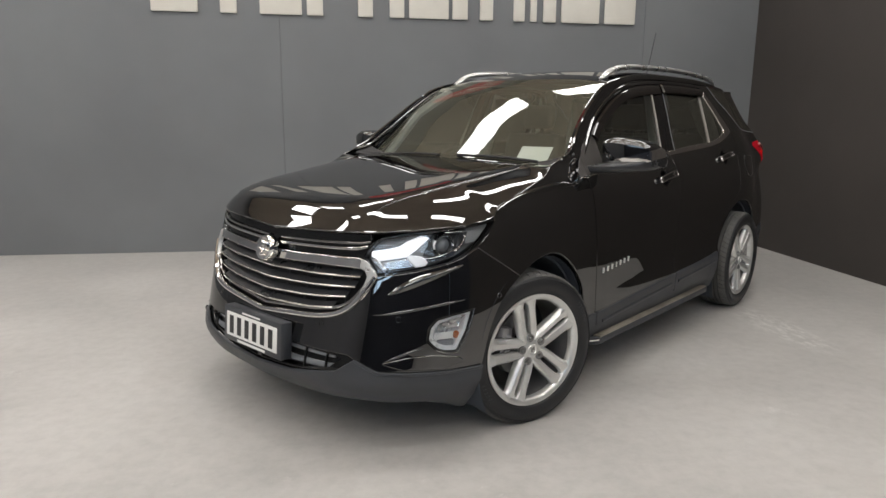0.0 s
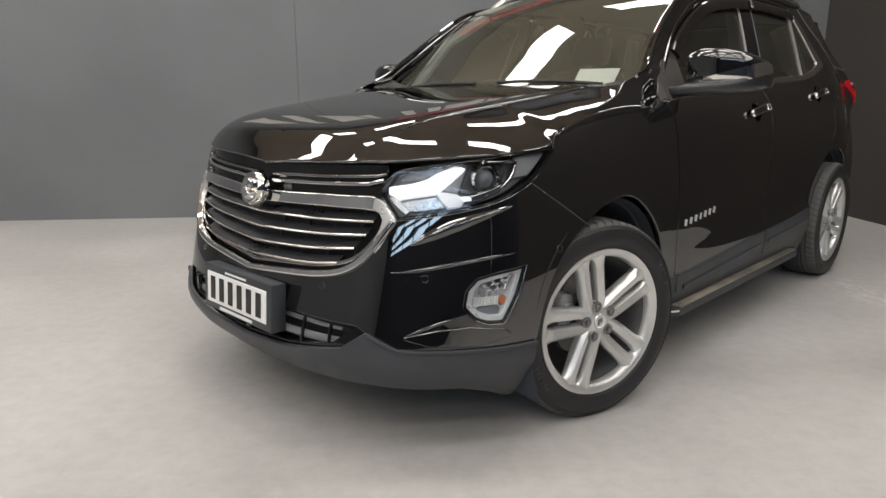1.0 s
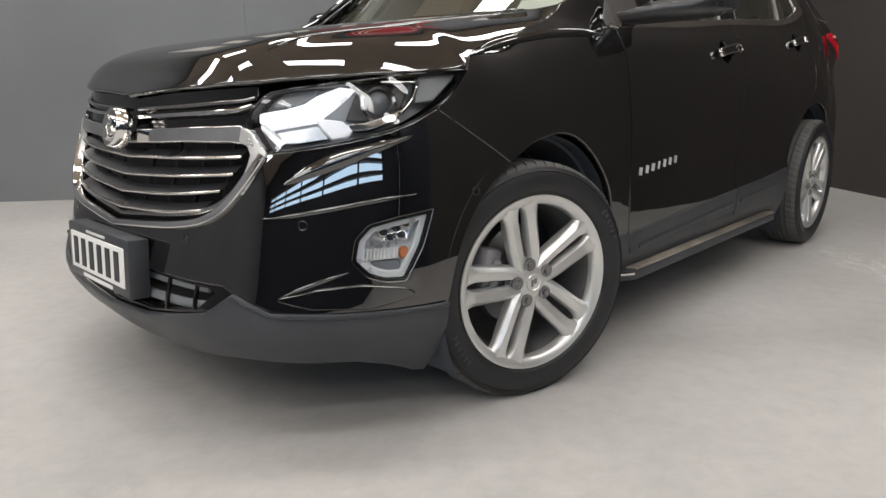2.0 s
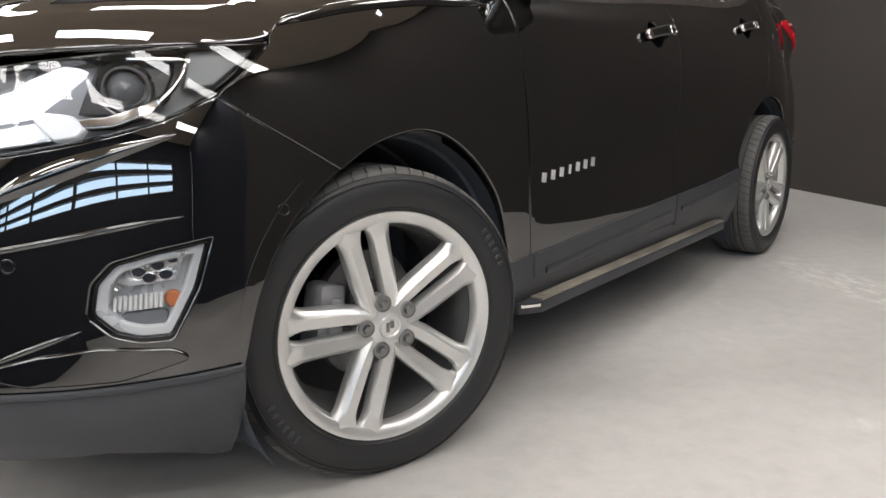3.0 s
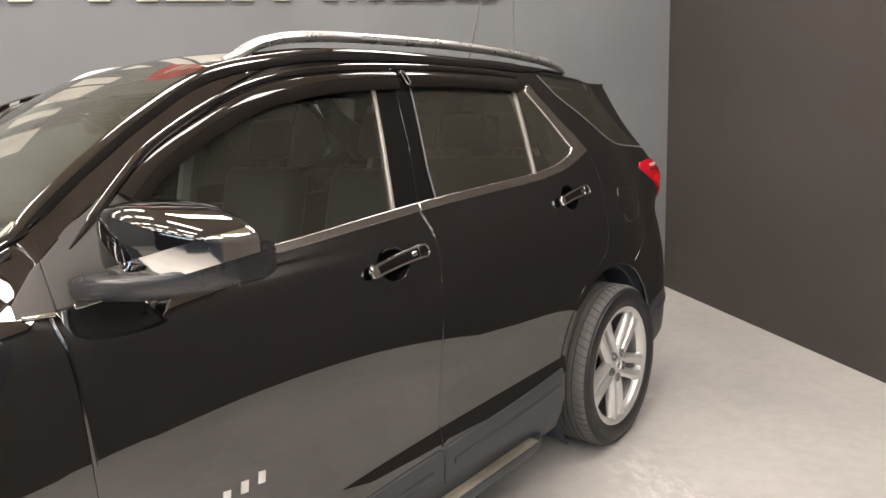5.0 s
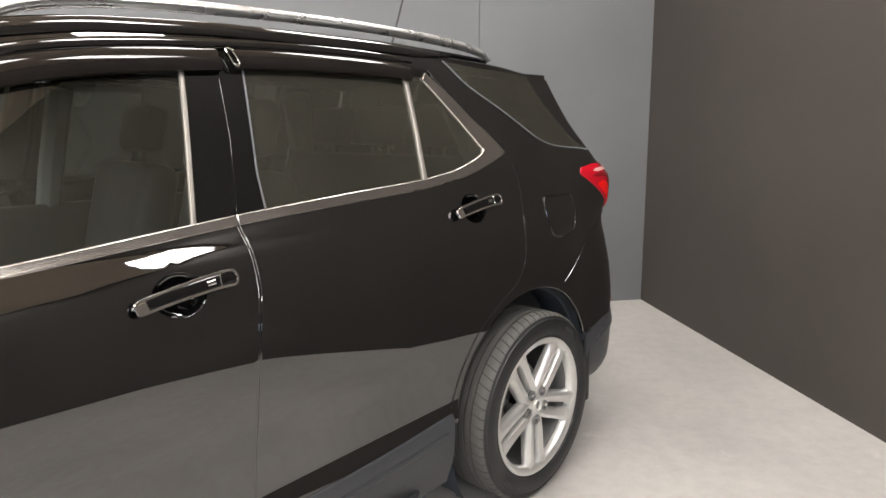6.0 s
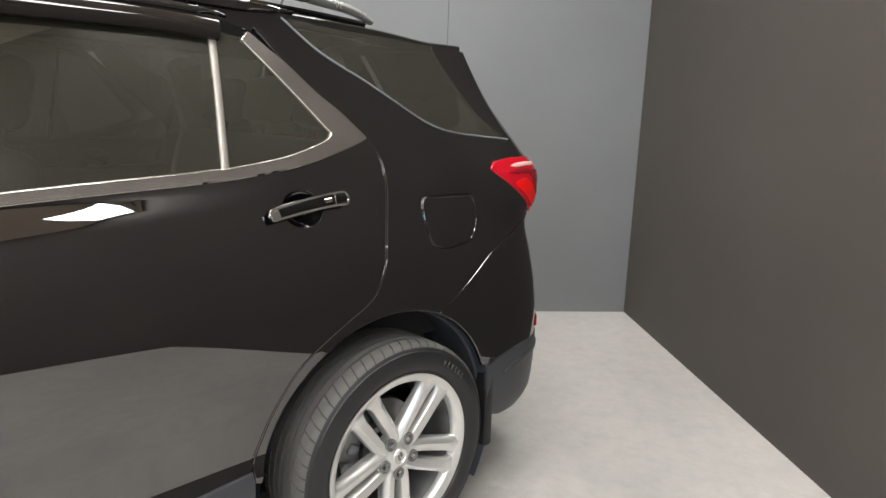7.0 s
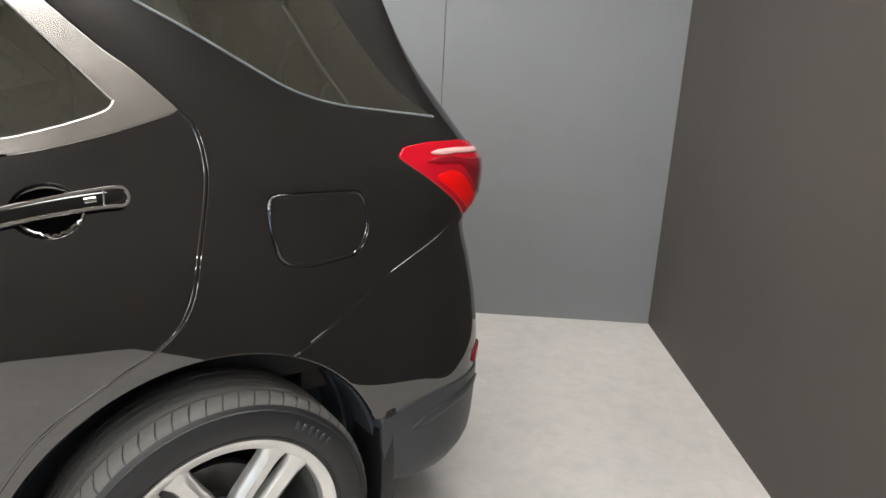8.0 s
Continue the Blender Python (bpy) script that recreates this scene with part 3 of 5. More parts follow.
car = thing("car", "black five-door sport utility car, chrome trim, front wheels turned", "car", pose(0, 0, 0))
SO = 1.44                     # flank length at x 0
RF = .425       # front wheel arch
ARCH_BACK = smooth_line([(1.912, .41), (1.90, .466), (1.864, .592), (1.788, .69), (1.694, .759), (1.609, .786), (1.528, .783), (1.442, .764), (1.352, .720)], 4)
ARCH_FRONT = smooth_line([(1.346, .716), (1.275, .67), (1.203, .60), (1.143, .50), (1.102, .38)], 4)
AR, RR = (SO + 2.725, .36), .455

SEAM_F = [(1.978, 1.108), (1.995, 1.02), (1.998, .9), (1.998, .78), (1.999, .6), (2.0, .415)]
SEAM_M = [(3.042, 1.187), (3.050, 1.11), (3.047, 1.03), (3.028, .94), (3.007, .80), (2.985, .58), (2.970, .462)]
SEAM_R = [(4.165, 1.306), (4.186, 1.283), (4.198, 1.23), (4.194, 1.16), (4.160, 1.03), (4.134, .938), (4.085, .868), (3.985, .812), (3.86, .735), (3.775, .63), (3.722, .54), (3.70, .498)]
CLAD_T = [(1.90, .408), (2.01, .412), (2.458, .435), (2.85, .455), (3.389, .477), (3.70, .494)]
BELT = [(1.98, 1.108), (2.2, 1.124), (2.526, 1.142), (2.70, 1.155), (2.92, 1.173), (3.09, 1.185), (3.35, 1.199), (3.70, 1.217), (3.87, 1.236), (3.98, 1.258), (4.08, 1.286), (4.155, 1.310)]
DLO = [(2.02, 1.150), (2.10, 1.215), (2.211, 1.318), (2.278, 1.372), (2.41, 1.447), (2.554, 1.510), (2.701, 1.546), (2.884, 1.568), (3.09, 1.581), (3.326, 1.589), (3.602, 1.588), (3.75, 1.580), (3.80, 1.572)]
TRIM_IN = [(3.832, 1.561), (3.927, 1.458), (4.026, 1.345), (4.040, 1.325), (4.006, 1.300), (3.872, 1.262), (3.711, 1.240)]
TRIM_OUT = [(4.155, 1.312), (4.085, 1.379), (4.023, 1.427), (3.94, 1.506), (3.85, 1.580)]
LAMP_LOW = [(.650, .769), (.790, .783), (.914, .803), (1.022, .829), (1.123, .868), (1.186, .904), (1.258, .962)]
LAMP_TOP = [(1.06, .950), (.85, .930), (.70, .914), (.645, .903), (.590, .866), (.572, .835)]
LAMP = smooth_line(LAMP_LOW, 4) + smooth_line([LAMP_LOW[-1]] + LAMP_TOP, 4)[1:]
FOG = rounded([(1.080, .626), (1.045, .537), (.990, .450), (.935, .453), (.893, .468), (.856, .508), (.868, .563), (.903, .598), (.98, .614)], .010)
G = 0.0030                    # half a panel gap
LIP = [(1.098, .378), (.84, .383), (.665, .390), (.570, .432)]
DGLASS = [(3.96, 1.628), (4.06, 1.543), (4.203, 1.471), (4.325, 1.408), (4.432, 1.357), (4.55, 1.326), (4.69, 1.310), (4.88, 1.296)]
DREAR = [(4.88, 1.296), (4.763, 1.368), (4.68, 1.482), (4.624, 1.608)]
TAIL = [(4.703, 1.200), (4.725, 1.222), (4.814, 1.234), (4.95, 1.236), (5.10, 1.225), (5.16, 1.18), (5.12, 1.10), (5.05, 1.06), (4.959, 1.028)]
FUEL = rounded([(4.315, 1.14), (4.312, 1.06), (4.325, .985), (4.40, .968), (4.55, .975), (4.592, 1.03), (4.588, 1.13)], .03)


def along(pts, a, b, n=28, d=0.0):
    """Points of a line between two stations, ends included."""
    q = np.array(pts, float)
    return [(float(s), float(cubic(q[:, 0], q[:, 1], s)) + d) for s in np.linspace(a, b, n)]


def line(pts, lo=None, hi=None, n=5):
    """Part of a line between two stations along it, rounded."""
    return [p for p in smooth_line(pts, n) if (lo is None or p[0] >= lo) and (hi is None or p[0] <= hi)]


def shift(pts, ds=0.0, dz=0.0):
    return [(s + ds, z + dz) for s, z in pts]


def oval(cx, cz, rx, rz, n=28, a=0.0):
    return [(cx + rx * math.cos(t) * math.cos(a) - rz * math.sin(t) * math.sin(a), cz + rx * math.cos(t) * math.sin(a) + rz * math.sin(t) * math.cos(a)) for t in np.linspace(0, 2 * math.pi, n, endpoint=False)]


def ribbon(name, parent, material, pts, width, high, out=0.0, deep=0.004, side=-1, surface=None, both=False, label="", closed=False, step=0.02, taper=0.0):
    """A rounded strip that follows a line on a curved surface."""
    surface = surface or skin
    q = np.array(pts, float)
    if closed:
        q = np.concatenate([q, q[:1]])
    l = np.concatenate([[0], np.cumsum(np.hypot(*np.diff(q, axis=0).T))])
    n = max(2, int(l[-1] / step))
    t = np.linspace(0, l[-1], n + 1)
    a, b = np.interp(t, l, q[:, 0]), np.interp(t, l, q[:, 1])
    e = 0.002
    P = surface(a, b, out)
    N = np.cross(surface(a + e, b, out) - surface(a - e, b, out), surface(a, b + e, out) - surface(a, b - e, out))
    N /= np.linalg.norm(N, axis=1, keepdims=True)
    T = np.gradient(P, axis=0)
    if closed:
        T[0] = T[-1] = P[1] - P[-2]
    T /= np.linalg.norm(T, axis=1, keepdims=True)
    B = np.cross(N, T)
    prof = [(-.5, -deep), (-.5, high * .45), (-.36, high * .85), (0, high), (.36, high * .85), (.5, high * .45), (.5, -deep)]
    bm = bmesh.new()
    for sign in ((-1, 1) if both else (side,)):
        flip = np.array([1, -sign, 1.0])
        rings = []
        for i in range(n + (0 if closed else 1)):
            w = width
            if taper and not closed:
                k = min(t[i], l[-1] - t[i])
                w = width * min(1.0, 0.15 + k / taper)
            rings.append([bm.verts.new(tuple((P[i] + B[i] * w * u + N[i] * h) * flip)) for u, h in prof])
        m = len(rings)
        for i in range(m if closed else m - 1):
            r0, r1 = rings[i], rings[(i + 1) % m]
            for k in range(len(prof)):
                k2 = (k + 1) % len(prof)
                bm.faces.new((r0[k], r0[k2], r1[k2], r1[k]))
        if not closed:
            bm.faces.new(rings[0])
            bm.faces.new(rings[-1][::-1])
    bmesh.ops.recalc_face_normals(bm, faces=bm.faces)
    return part(name, bm, material, parent, label)


def bowl(cx, cz, rx, rz, deep):
    """The flank, sunk to a shallow dish."""
    def f(s, z, out=0.0):
        r = ((s - cx) / rx) ** 2 + ((z - cz) / rz) ** 2
        return skin(s, z, out - deep * np.clip(1 - r, 0, 1) ** 0.6)
    return f


# ---- flanks: fender, doors, quarter, rear ----
def handle(door, s0, z0, s1, z1, side):
    """A chrome-edged pull over a dished hollow."""
    cx, cz = s0 * 0.55 + s1 * 0.45, z0 * 0.55 + z1 * 0.45 - 0.004
    panel("handle_hollow", door, PAINT, oval(cx, cz, .062, .050), depth=0, side=side, surface=bowl(cx, cz, .062, .050, .03), step=.012)
    pull = line([(s0, z0 - .002), (s0 + .03, z0 + .004), ((s0 + s1) / 2, (z0 + z1) / 2 + .006), (s1 - .03, z1 + .003), (s1, z1)])
    h = ribbon("handle", door, GLOSS_BLACK, pull, .034, .010, .015, .010, side, label="black door handle with a chrome rim", taper=.022)
    q = np.array(pull)
    mid = lambda s: float(np.interp(s, q[:, 0], q[:, 1]))
    half = lambda s: .0125 + .004 * (s - s0) / (s1 - s0)
    ss = np.linspace(s0 + .010, s1 - .014, 16)
    rear = [(ss[-1] + .012 * math.cos(k), mid(ss[-1]) + half(ss[-1]) * math.sin(k)) for k in (1.05, .5, 0, -.5, -1.05)]
    front = [(ss[0] - .008 * math.cos(k), mid(ss[0]) - half(ss[0]) * math.sin(k)) for k in (1.05, 0, -1.05)]
    rim = [(s, mid(s) + half(s)) for s in ss] + rear + [(s, mid(s) - half(s)) for s in ss[::-1]] + front
    ribbon("rim", h, CHROME, rim, .0075, .004, .022, .008, side, label="chrome rim", closed=True, step=.007)
    ribbon("front_tip", h, CHROME, [(s0 + .002, mid(s0 + .002)), (s0 + .026, mid(s0 + .026))], .024, .004, .022, .004, side, step=.006, label="chrome tip")
    ribbon("joint", h, CHROME, [(s1 - .044, mid(s1 - .044) + .014), (s1 - .046, mid(s1 - .046) - .014)], .004, .003, .023, .003, side, step=.006)
    ribbon("key_cover", h, CHROME, [(s1 - .078, mid(s1 - .078) + .001), (s1 - .058, mid(s1 - .058) + .001)], .011, .003, .024, .003, side, step=.006)


for side in (-1, 1):
    crest = lambda a, b, n=24, d=0.0: [(float(s), float(inv(CREST, s)) + d) for s in np.linspace(a, b, n)]
    fender = [(1.126 + G, .868)] + smooth_line(LAMP_LOW[4:], 4)[1:] + crest(1.266, 1.958, 34, -G) + [(1.984, 1.205), (1.965, 1.128)] + shift(smooth_line(SEAM_F, 4), -G) + ARCH_BACK + [(1.224, .804)]
    panel("fender", car, PAINT, fender, side=side, step=.02 if side < 0 else .04)
    panel("pillar_root", car, PAINT, crest(1.963, 2.0, 8) + [(2.006, 1.150), (1.972, 1.130), (1.989, 1.206)], side=side)
    ribbon("fender_ridge", car, PAINT, smooth_line([(1.285, 1.000), (1.39, 1.030), (1.49, 1.050), (1.60, 1.066), (1.70, 1.077), (1.83, 1.081), (1.90, 1.078)], 5), .026, .006, -.001, .006, side=side, taper=.12)
    h1, h2 = (2.742, 1.047, 2.984, 1.071), (3.795, 1.128, 4.040, 1.152)
    hole = lambda h: [oval(h[0] * .55 + h[2] * .45, h[1] * .55 + h[3] * .45 - .004, .062, .050)]
    fd = shift(smooth_line(SEAM_F, 4), G)[::-1] + along(BELT, 1.982, 3.037) + shift(smooth_line(SEAM_M, 4), -G) + along(CLAD_T, 2.014, 2.960)[::-1]
    fdoor = panel("front_door", car, PAINT, fd, hole(h1), side=side, step=.021 if side < 0 else .04)
    rd = shift(smooth_line(SEAM_M, 4), G)[::-1] + along(BELT, 3.046, 4.158) + shift(smooth_line(SEAM_R, 4), -G) + along(CLAD_T, 2.972, 3.694)[::-1]
    rdoor = panel("rear_door", car, PAINT, rd, hole(h2), side=side, step=.021 if side < 0 else .04)
    # rolled metal edges along the shut lines
    ribbon("rolled_edge", fdoor, PAINT, shift(smooth_line(SEAM_M, 4), -G - .0025), .006, .0016, -.0005, .003, side, step=.012)
    ribbon("rolled_edge", rdoor, PAINT, shift(smooth_line(SEAM_R, 4), -G - .0025)[:-3], .006, .0016, -.0005, .003, side, step=.012)
    ribbon("rolled_edge", fdoor, PAINT, shift(smooth_line(SEAM_F, 4), G + .0025), .006, .0016, -.0005, .003, side, step=.012)
    handle(fdoor, *h1, side)
    handle(rdoor, *h2, side)
    # lower cladding on each door, with its step
    for door, a, b in ((fdoor, 2.014, 2.958), (rdoor, 2.972, 3.694)):
        c = along(CLAD_T, a, b, 20, -.003)
        panel("door_cladding", door, CLAD, [(c[0][0], .345)] + c + [(c[-1][0], .36)], side=side, out=.010, depth=.018, label="matt grey-black plastic cladding")
        ribbon("cladding_ridge", door, CLAD, [(s, z - .052) for s, z in c[1:-1]], .020, .006, .010, side=side)
    panel("sill", car, CLAD, [(1.905, .24), (1.905, .405), (2.01, .408), (2.012, .343), (3.70, .358), (3.70, .24)], side=side, out=.004)
    # glass and its frames
    gf = along(BELT, 2.05, 2.945) + [(2.963, 1.383), (2.993, 1.573)] + [p for p in line(DLO) if p[0] < 2.985][::-1]
    g1 = panel("door_window", fdoor, DOOR_GLASS, shift(gf, 0, .004), side=side, out=-.010, depth=.003, label="clear door glass")
    gr = along(BELT, 3.126, 3.710) + [(3.725, 1.39), (3.745, 1.582)] + [p for p in line(DLO) if 3.18 < p[0] < 3.735][::-1] + [(3.163, 1.583), (3.126, 1.30)]
    g2 = panel("door_window", rdoor, TINT_GLASS, shift(gr, 0, .004), side=side, out=-.008, depth=.003, label="dark privacy glass")
    gq = [(3.724, 1.235), (3.743, 1.39), (3.762, 1.58)] + [(3.80, 1.572)] + smooth_line(TRIM_IN, 3)
    g3 = panel("quarter_window", rdoor, TINT_GLASS, gq, side=side, out=-.007, depth=.003, label="dark privacy glass")
    for g in (g1, g2, g3):
        g.visible_shadow = False
    panel("door_pillar", fdoor, GLOSS_BLACK, [(2.935, 1.177), (2.971, 1.383), (3.003, 1.585), (3.091, 1.585), (3.073, 1.383), (3.040, 1.187)], side=side, out=-.004, depth=.01)
    panel("door_pillar", rdoor, GLOSS_BLACK, [(3.046, 1.188), (3.078, 1.383), (3.096, 1.585), (3.163, 1.586), (3.126, 1.30), (3.128, 1.197)], side=side, out=-.004, depth=.01)
    ribbon("window_strip", fdoor, SAIL, [(2.930, 1.182), (2.965, 1.383), (2.997, 1.575)], .012, .005, -.004, side=side, label="bright metal strip")
    ribbon("window_strip", rdoor, VANE, [(3.127, 1.21), (3.127, 1.30), (3.163, 1.58)], .005, .003, -.004, side=side)
    ribbon("window_strip", rdoor, SAIL, [(3.718, 1.235), (3.735, 1.39), (3.754, 1.583)], .018, .006, -.004, side=side, label="bright metal strip")
    low = along(BELT, 2.03, 3.036)
    panel("belt_trim", fdoor, SATIN, low + [(s, z + .013 + .006 * (s - 2.03)) for s, z in low[::-1]], side=side, out=.004, depth=.012, step=.012, label="bright metal belt strip")
    low = along(BELT, 3.046, 4.14)
    corner = low + [TRIM_OUT[0]] + smooth_line(TRIM_OUT, 3)[1:] + smooth_line(TRIM_IN, 4) + [(s, z + .019 + .007 * (s - 3.026)) for s, z in along(BELT, 3.046, 3.69)[::-1]]
    panel("belt_trim", rdoor, SATIN, corner, side=side, out=.004, depth=.012, step=.012, label="bright metal belt strip sweeping up")
    # roof side, with the gap of the door frames
    top = crest(2.0, 3.95, 50)
    panel("roof_side", car, PAINT, top + [(3.86, 1.588)] + shift(line(DLO), 0, .030)[::-1] + [(2.006, 1.150)], side=side)
    fr1 = [p for p in line(DLO) if p[0] < 3.09]
    panel("window_frame", fdoor, GLOSS_BLACK, fr1 + shift(fr1, 0, .027)[::-1], side=side, out=-.003)
    fr2 = [p for p in line(DLO) if p[0] > 3.095] + [(3.84, 1.565)]
    panel("window_frame", rdoor, GLOSS_BLACK, fr2 + shift(fr2, 0, .027)[::-1], side=side, out=-.003)
    # wind deflectors
    v1 = [p for p in line(DLO) if 2.19 < p[0] < 3.105]
    ribbon("wind_deflector", fdoor, SMOKE, shift(v1, 0, -.006), .056, .014, .008, .006, side=side, label="smoked plastic wind deflector")
    v2 = [p for p in line(DLO) if 3.118 < p[0] < 3.775]
    ribbon("wind_deflector", rdoor, SMOKE, shift(v2, 0, -.004), .052, .014, .008, .006, side=side, label="smoked plastic wind deflector")
    # ridge added along the roof side to catch a streak of ceiling light
    ribbon("streak_ridge", car, PAINT, shift([p for p in line(DLO) if p[0] > 2.05], 0, .040), .022, .007, 0, .004, side=side, taper=.1)
    ribbon("deflector_clip", rdoor, CHROME, rounded([(3.108, 1.606), (3.128, 1.606), (3.144, 1.566), (3.126, 1.564)], .006), .005, .003, .022, side=side, closed=True, step=.008)
    # mirror corner
    panel("mirror_corner", fdoor, SAIL_DARK, [(1.998, 1.117), (2.20, 1.132), (2.20, 1.316), (2.148, 1.312), (2.06, 1.255), (1.998, 1.205)], side=side, out=.004, depth=.01, label="satin grey corner plate")
    panel("fender_corner", car, SAIL_DARK, [(1.930, 1.114), (1.992, 1.116), (1.992, 1.200), (1.975, 1.186), (1.930, 1.136)], side=side, out=.004, depth=.01)
    ribbon("corner_strip", car, CHROME, [(1.938, 1.112), (1.990, 1.108)], .010, .005, .004, side=side)
    # quarter panel
    q = shift(smooth_line(SEAM_R, 4), G) + [(3.708, .46)] + arc(*AR, RR, 168, 67, 26) + [(4.39, .794), (4.528, .859), (4.643, .914), (4.80, .972), (4.871, .998), (4.959, 1.020)]
    q += [(4.952, 1.030)] + [(4.705, 1.192), (4.700, 1.202), (4.722, 1.226), (4.814, 1.238), (4.95, 1.240), (4.95, 1.292), (4.884, 1.291)] + [(s, z - .003) for s, z in smooth_line(DGLASS, 4)[::-1][1:]]
    q += [(3.93, 1.645), (3.87, 1.60), (3.944, 1.512), (4.03, 1.431), (4.09, 1.383), (4.160, 1.314)]
    quarter = panel("quarter_panel", car, PAINT, q, [FUEL], side=side)
    flap = panel("fuel_flap", quarter, PAINT, [(s * .945 + 4.45 * .055, z * .93 + 1.055 * .07) for s, z in FUEL], side=side)
    ribbon("rolled_edge", flap, PAINT, [(s * .93 + 4.45 * .07, z * .91 + 1.055 * .09) for s, z in FUEL], .006, .0026, -.0005, .003, side, closed=True, step=.01)
    ribbon("rolled_edge", quarter, PAINT, [(4.39, .800), (4.528, .865), (4.643, .920), (4.80, .978), (4.871, 1.004), (4.95, 1.024)], .005, .0028, -.0005, .003, side, step=.015)
    panel("quarter_window", quarter, TINT_GLASS, smooth_line(DGLASS, 4) + smooth_line(DREAR, 4)[1:] + [(4.169, 1.613)], side=side, out=-.002, depth=.006, label="dark privacy glass").visible_shadow = False
    ribbon("window_seal", quarter, VANE, smooth_line(DGLASS, 4), .006, .003, side=side)
    panel("tail_pillar", car, PAINT, [(4.63, 1.612)] + smooth_line(DREAR, 4)[::-1][1:] + [(4.945, 1.294), (4.945, 1.226), (5.075, 1.222), (5.05, 1.29), (4.98, 1.36), (4.90, 1.47), (4.82, 1.60)], side=side)
    panel("rear_bumper", car, PAINT, [(4.39, .789), (4.528, .854), (4.643, .909), (4.80, .967), (4.871, .993), (5.0, 1.015), (5.79, 1.015), (5.79, .56), (5.05, .557), (4.774, .563), (4.598, .536)] + arc(*AR, RR, 23.5, 66, 12), side=side)
    panel("rear_bumper_cladding", car, CLAD, [(4.604, .528), (4.774, .556), (5.05, .550), (5.79, .553), (5.79, .27), (5.0, .27), (4.72, .30), (4.62, .34)], side=side, out=.004, label="matt grey-black plastic lower bumper")
    ribbon("cladding_ridge", car, CLAD, [(4.70, .475), (4.85, .505), (5.04, .512)], .03, .006, .004, side=side, taper=.06)
    panel("reflector", car, RED_DEEP, rounded([(4.99, .575), (5.09, .578), (5.09, .606), (5.0, .605)], .008), side=side, out=.008)
    # tail lamp
    lamp = panel("tail_lamp", car, RED, rounded(TAIL, .02), side=side, out=.006, depth=.03, label="red tail lamp with clear stripe")
    panel("lamp_block", lamp, RED_DEEP, rounded([(4.90, 1.19), (5.09, 1.18), (5.12, 1.12), (5.06, 1.075), (5.0, 1.10)], .02), side=side, out=.010, depth=.008)
    panel("lamp_block", lamp, RED_GLOW, rounded([(4.80, 1.150), (4.86, 1.162), (4.91, 1.148), (4.985, 1.085), (5.0, 1.05), (4.965, 1.045)], .018), side=side, out=.009, depth=.008)
    ribbon("lamp_step", lamp, RED_DEEP, [(4.78, 1.186), (4.86, 1.190), (4.94, 1.182)], .020, .003, .006, side=side, taper=.05)
    ribbon("clear_stripe", lamp, PINK, [(4.80, 1.208), (4.9, 1.212), (5.08, 1.206)], .016, .003, .007, side=side, taper=.03)
    # wheel arch liners, mud flaps
    for cx, rad, y1 in ((.055, RF - .004, .50), (2.725, RR - .006, .52)):
        bm = bmesh.new()
        prof = [(rad, .885), (rad - .004, .84), (rad - .012, .835), (rad - .012, .74), (rad - .004, .735), (rad - .004, .66), (rad - .012, .655), (rad - .012, y1), (.05, y1)]
        lathe(bm, [(r, side * h) for r, h in prof], 40, centre=(cx, 0, .36), a0=radians(-32), a1=radians(212))
        bmesh.ops.recalc_face_normals(bm, faces=bm.faces)
        part("wheel_arch_liner", bm, LINER, car)
    bm = bmesh.new()
    box(bm, (.475, -.895 if side < 0 else .70, .19), (.495, -.70 if side < 0 else .895, .45), .008)
    part("mud_flap", bm, DARK, car)
    bm = bmesh.new()
    box(bm, (3.150, -.885 if side < 0 else .72, .215), (3.195, -.72 if side < 0 else .885, .56), .012)
    part("mud_flap", bm, DARK, car)
    # side step
    bm = bmesh.new()
    outer = [(.50, -.80), (.50, -.905), (.56, -.945), (2.02, -.948), (2.10, -.91), (2.10, -.80)]
    a = [bm.verts.new((x, y, .280)) for x, y in outer]
    b = [bm.verts.new((x, y, .245)) for x, y in outer]
    bm.faces.new(a)
    bm.faces.new(b[::-1])
    for i in range(6):
        bm.faces.new((a[i], a[(i + 1) % 6], b[(i + 1) % 6], b[i]))
    bmesh.ops.recalc_face_normals(bm, faces=bm.faces)
    bmesh.ops.bevel(bm, geom=[e for e in bm.edges], offset=.006, segments=2, profile=.5, affect="EDGES")
    flipm = Matrix.Diagonal((1, -side, 1, 1))
    bmesh.ops.transform(bm, matrix=flipm, verts=bm.verts)
    if side > 0:
        bmesh.ops.reverse_faces(bm, faces=bm.faces)
    stepb = part("side_step", bm, CLAD, car, "long dark side step with bright tread strip")
    bm = bmesh.new()
    box(bm, (.57, -.942, .2795), (2.03, -.875, .286), .002)
    for k in range(5):
        box(bm, (.60, -.937 + k * .013, .2855), (2.0, -.931 + k * .013, .289), .001, segments=1)
    bmesh.ops.transform(bm, matrix=flipm, verts=bm.verts)
    if side > 0:
        bmesh.ops.reverse_faces(bm, faces=bm.faces)
    part("tread_strip", bm, STEPTOP, stepb, "worn aluminium tread strip")
    bm = bmesh.new()
    box(bm, (-.030, -.003, -.006), (.030, .003, .006), .002)
    bmesh.ops.transform(bm, matrix=flipm @ pose(.530, -.927, .272, 0, 0, -33), verts=bm.verts)
    part("step_end", bm, CHROME, stepb)

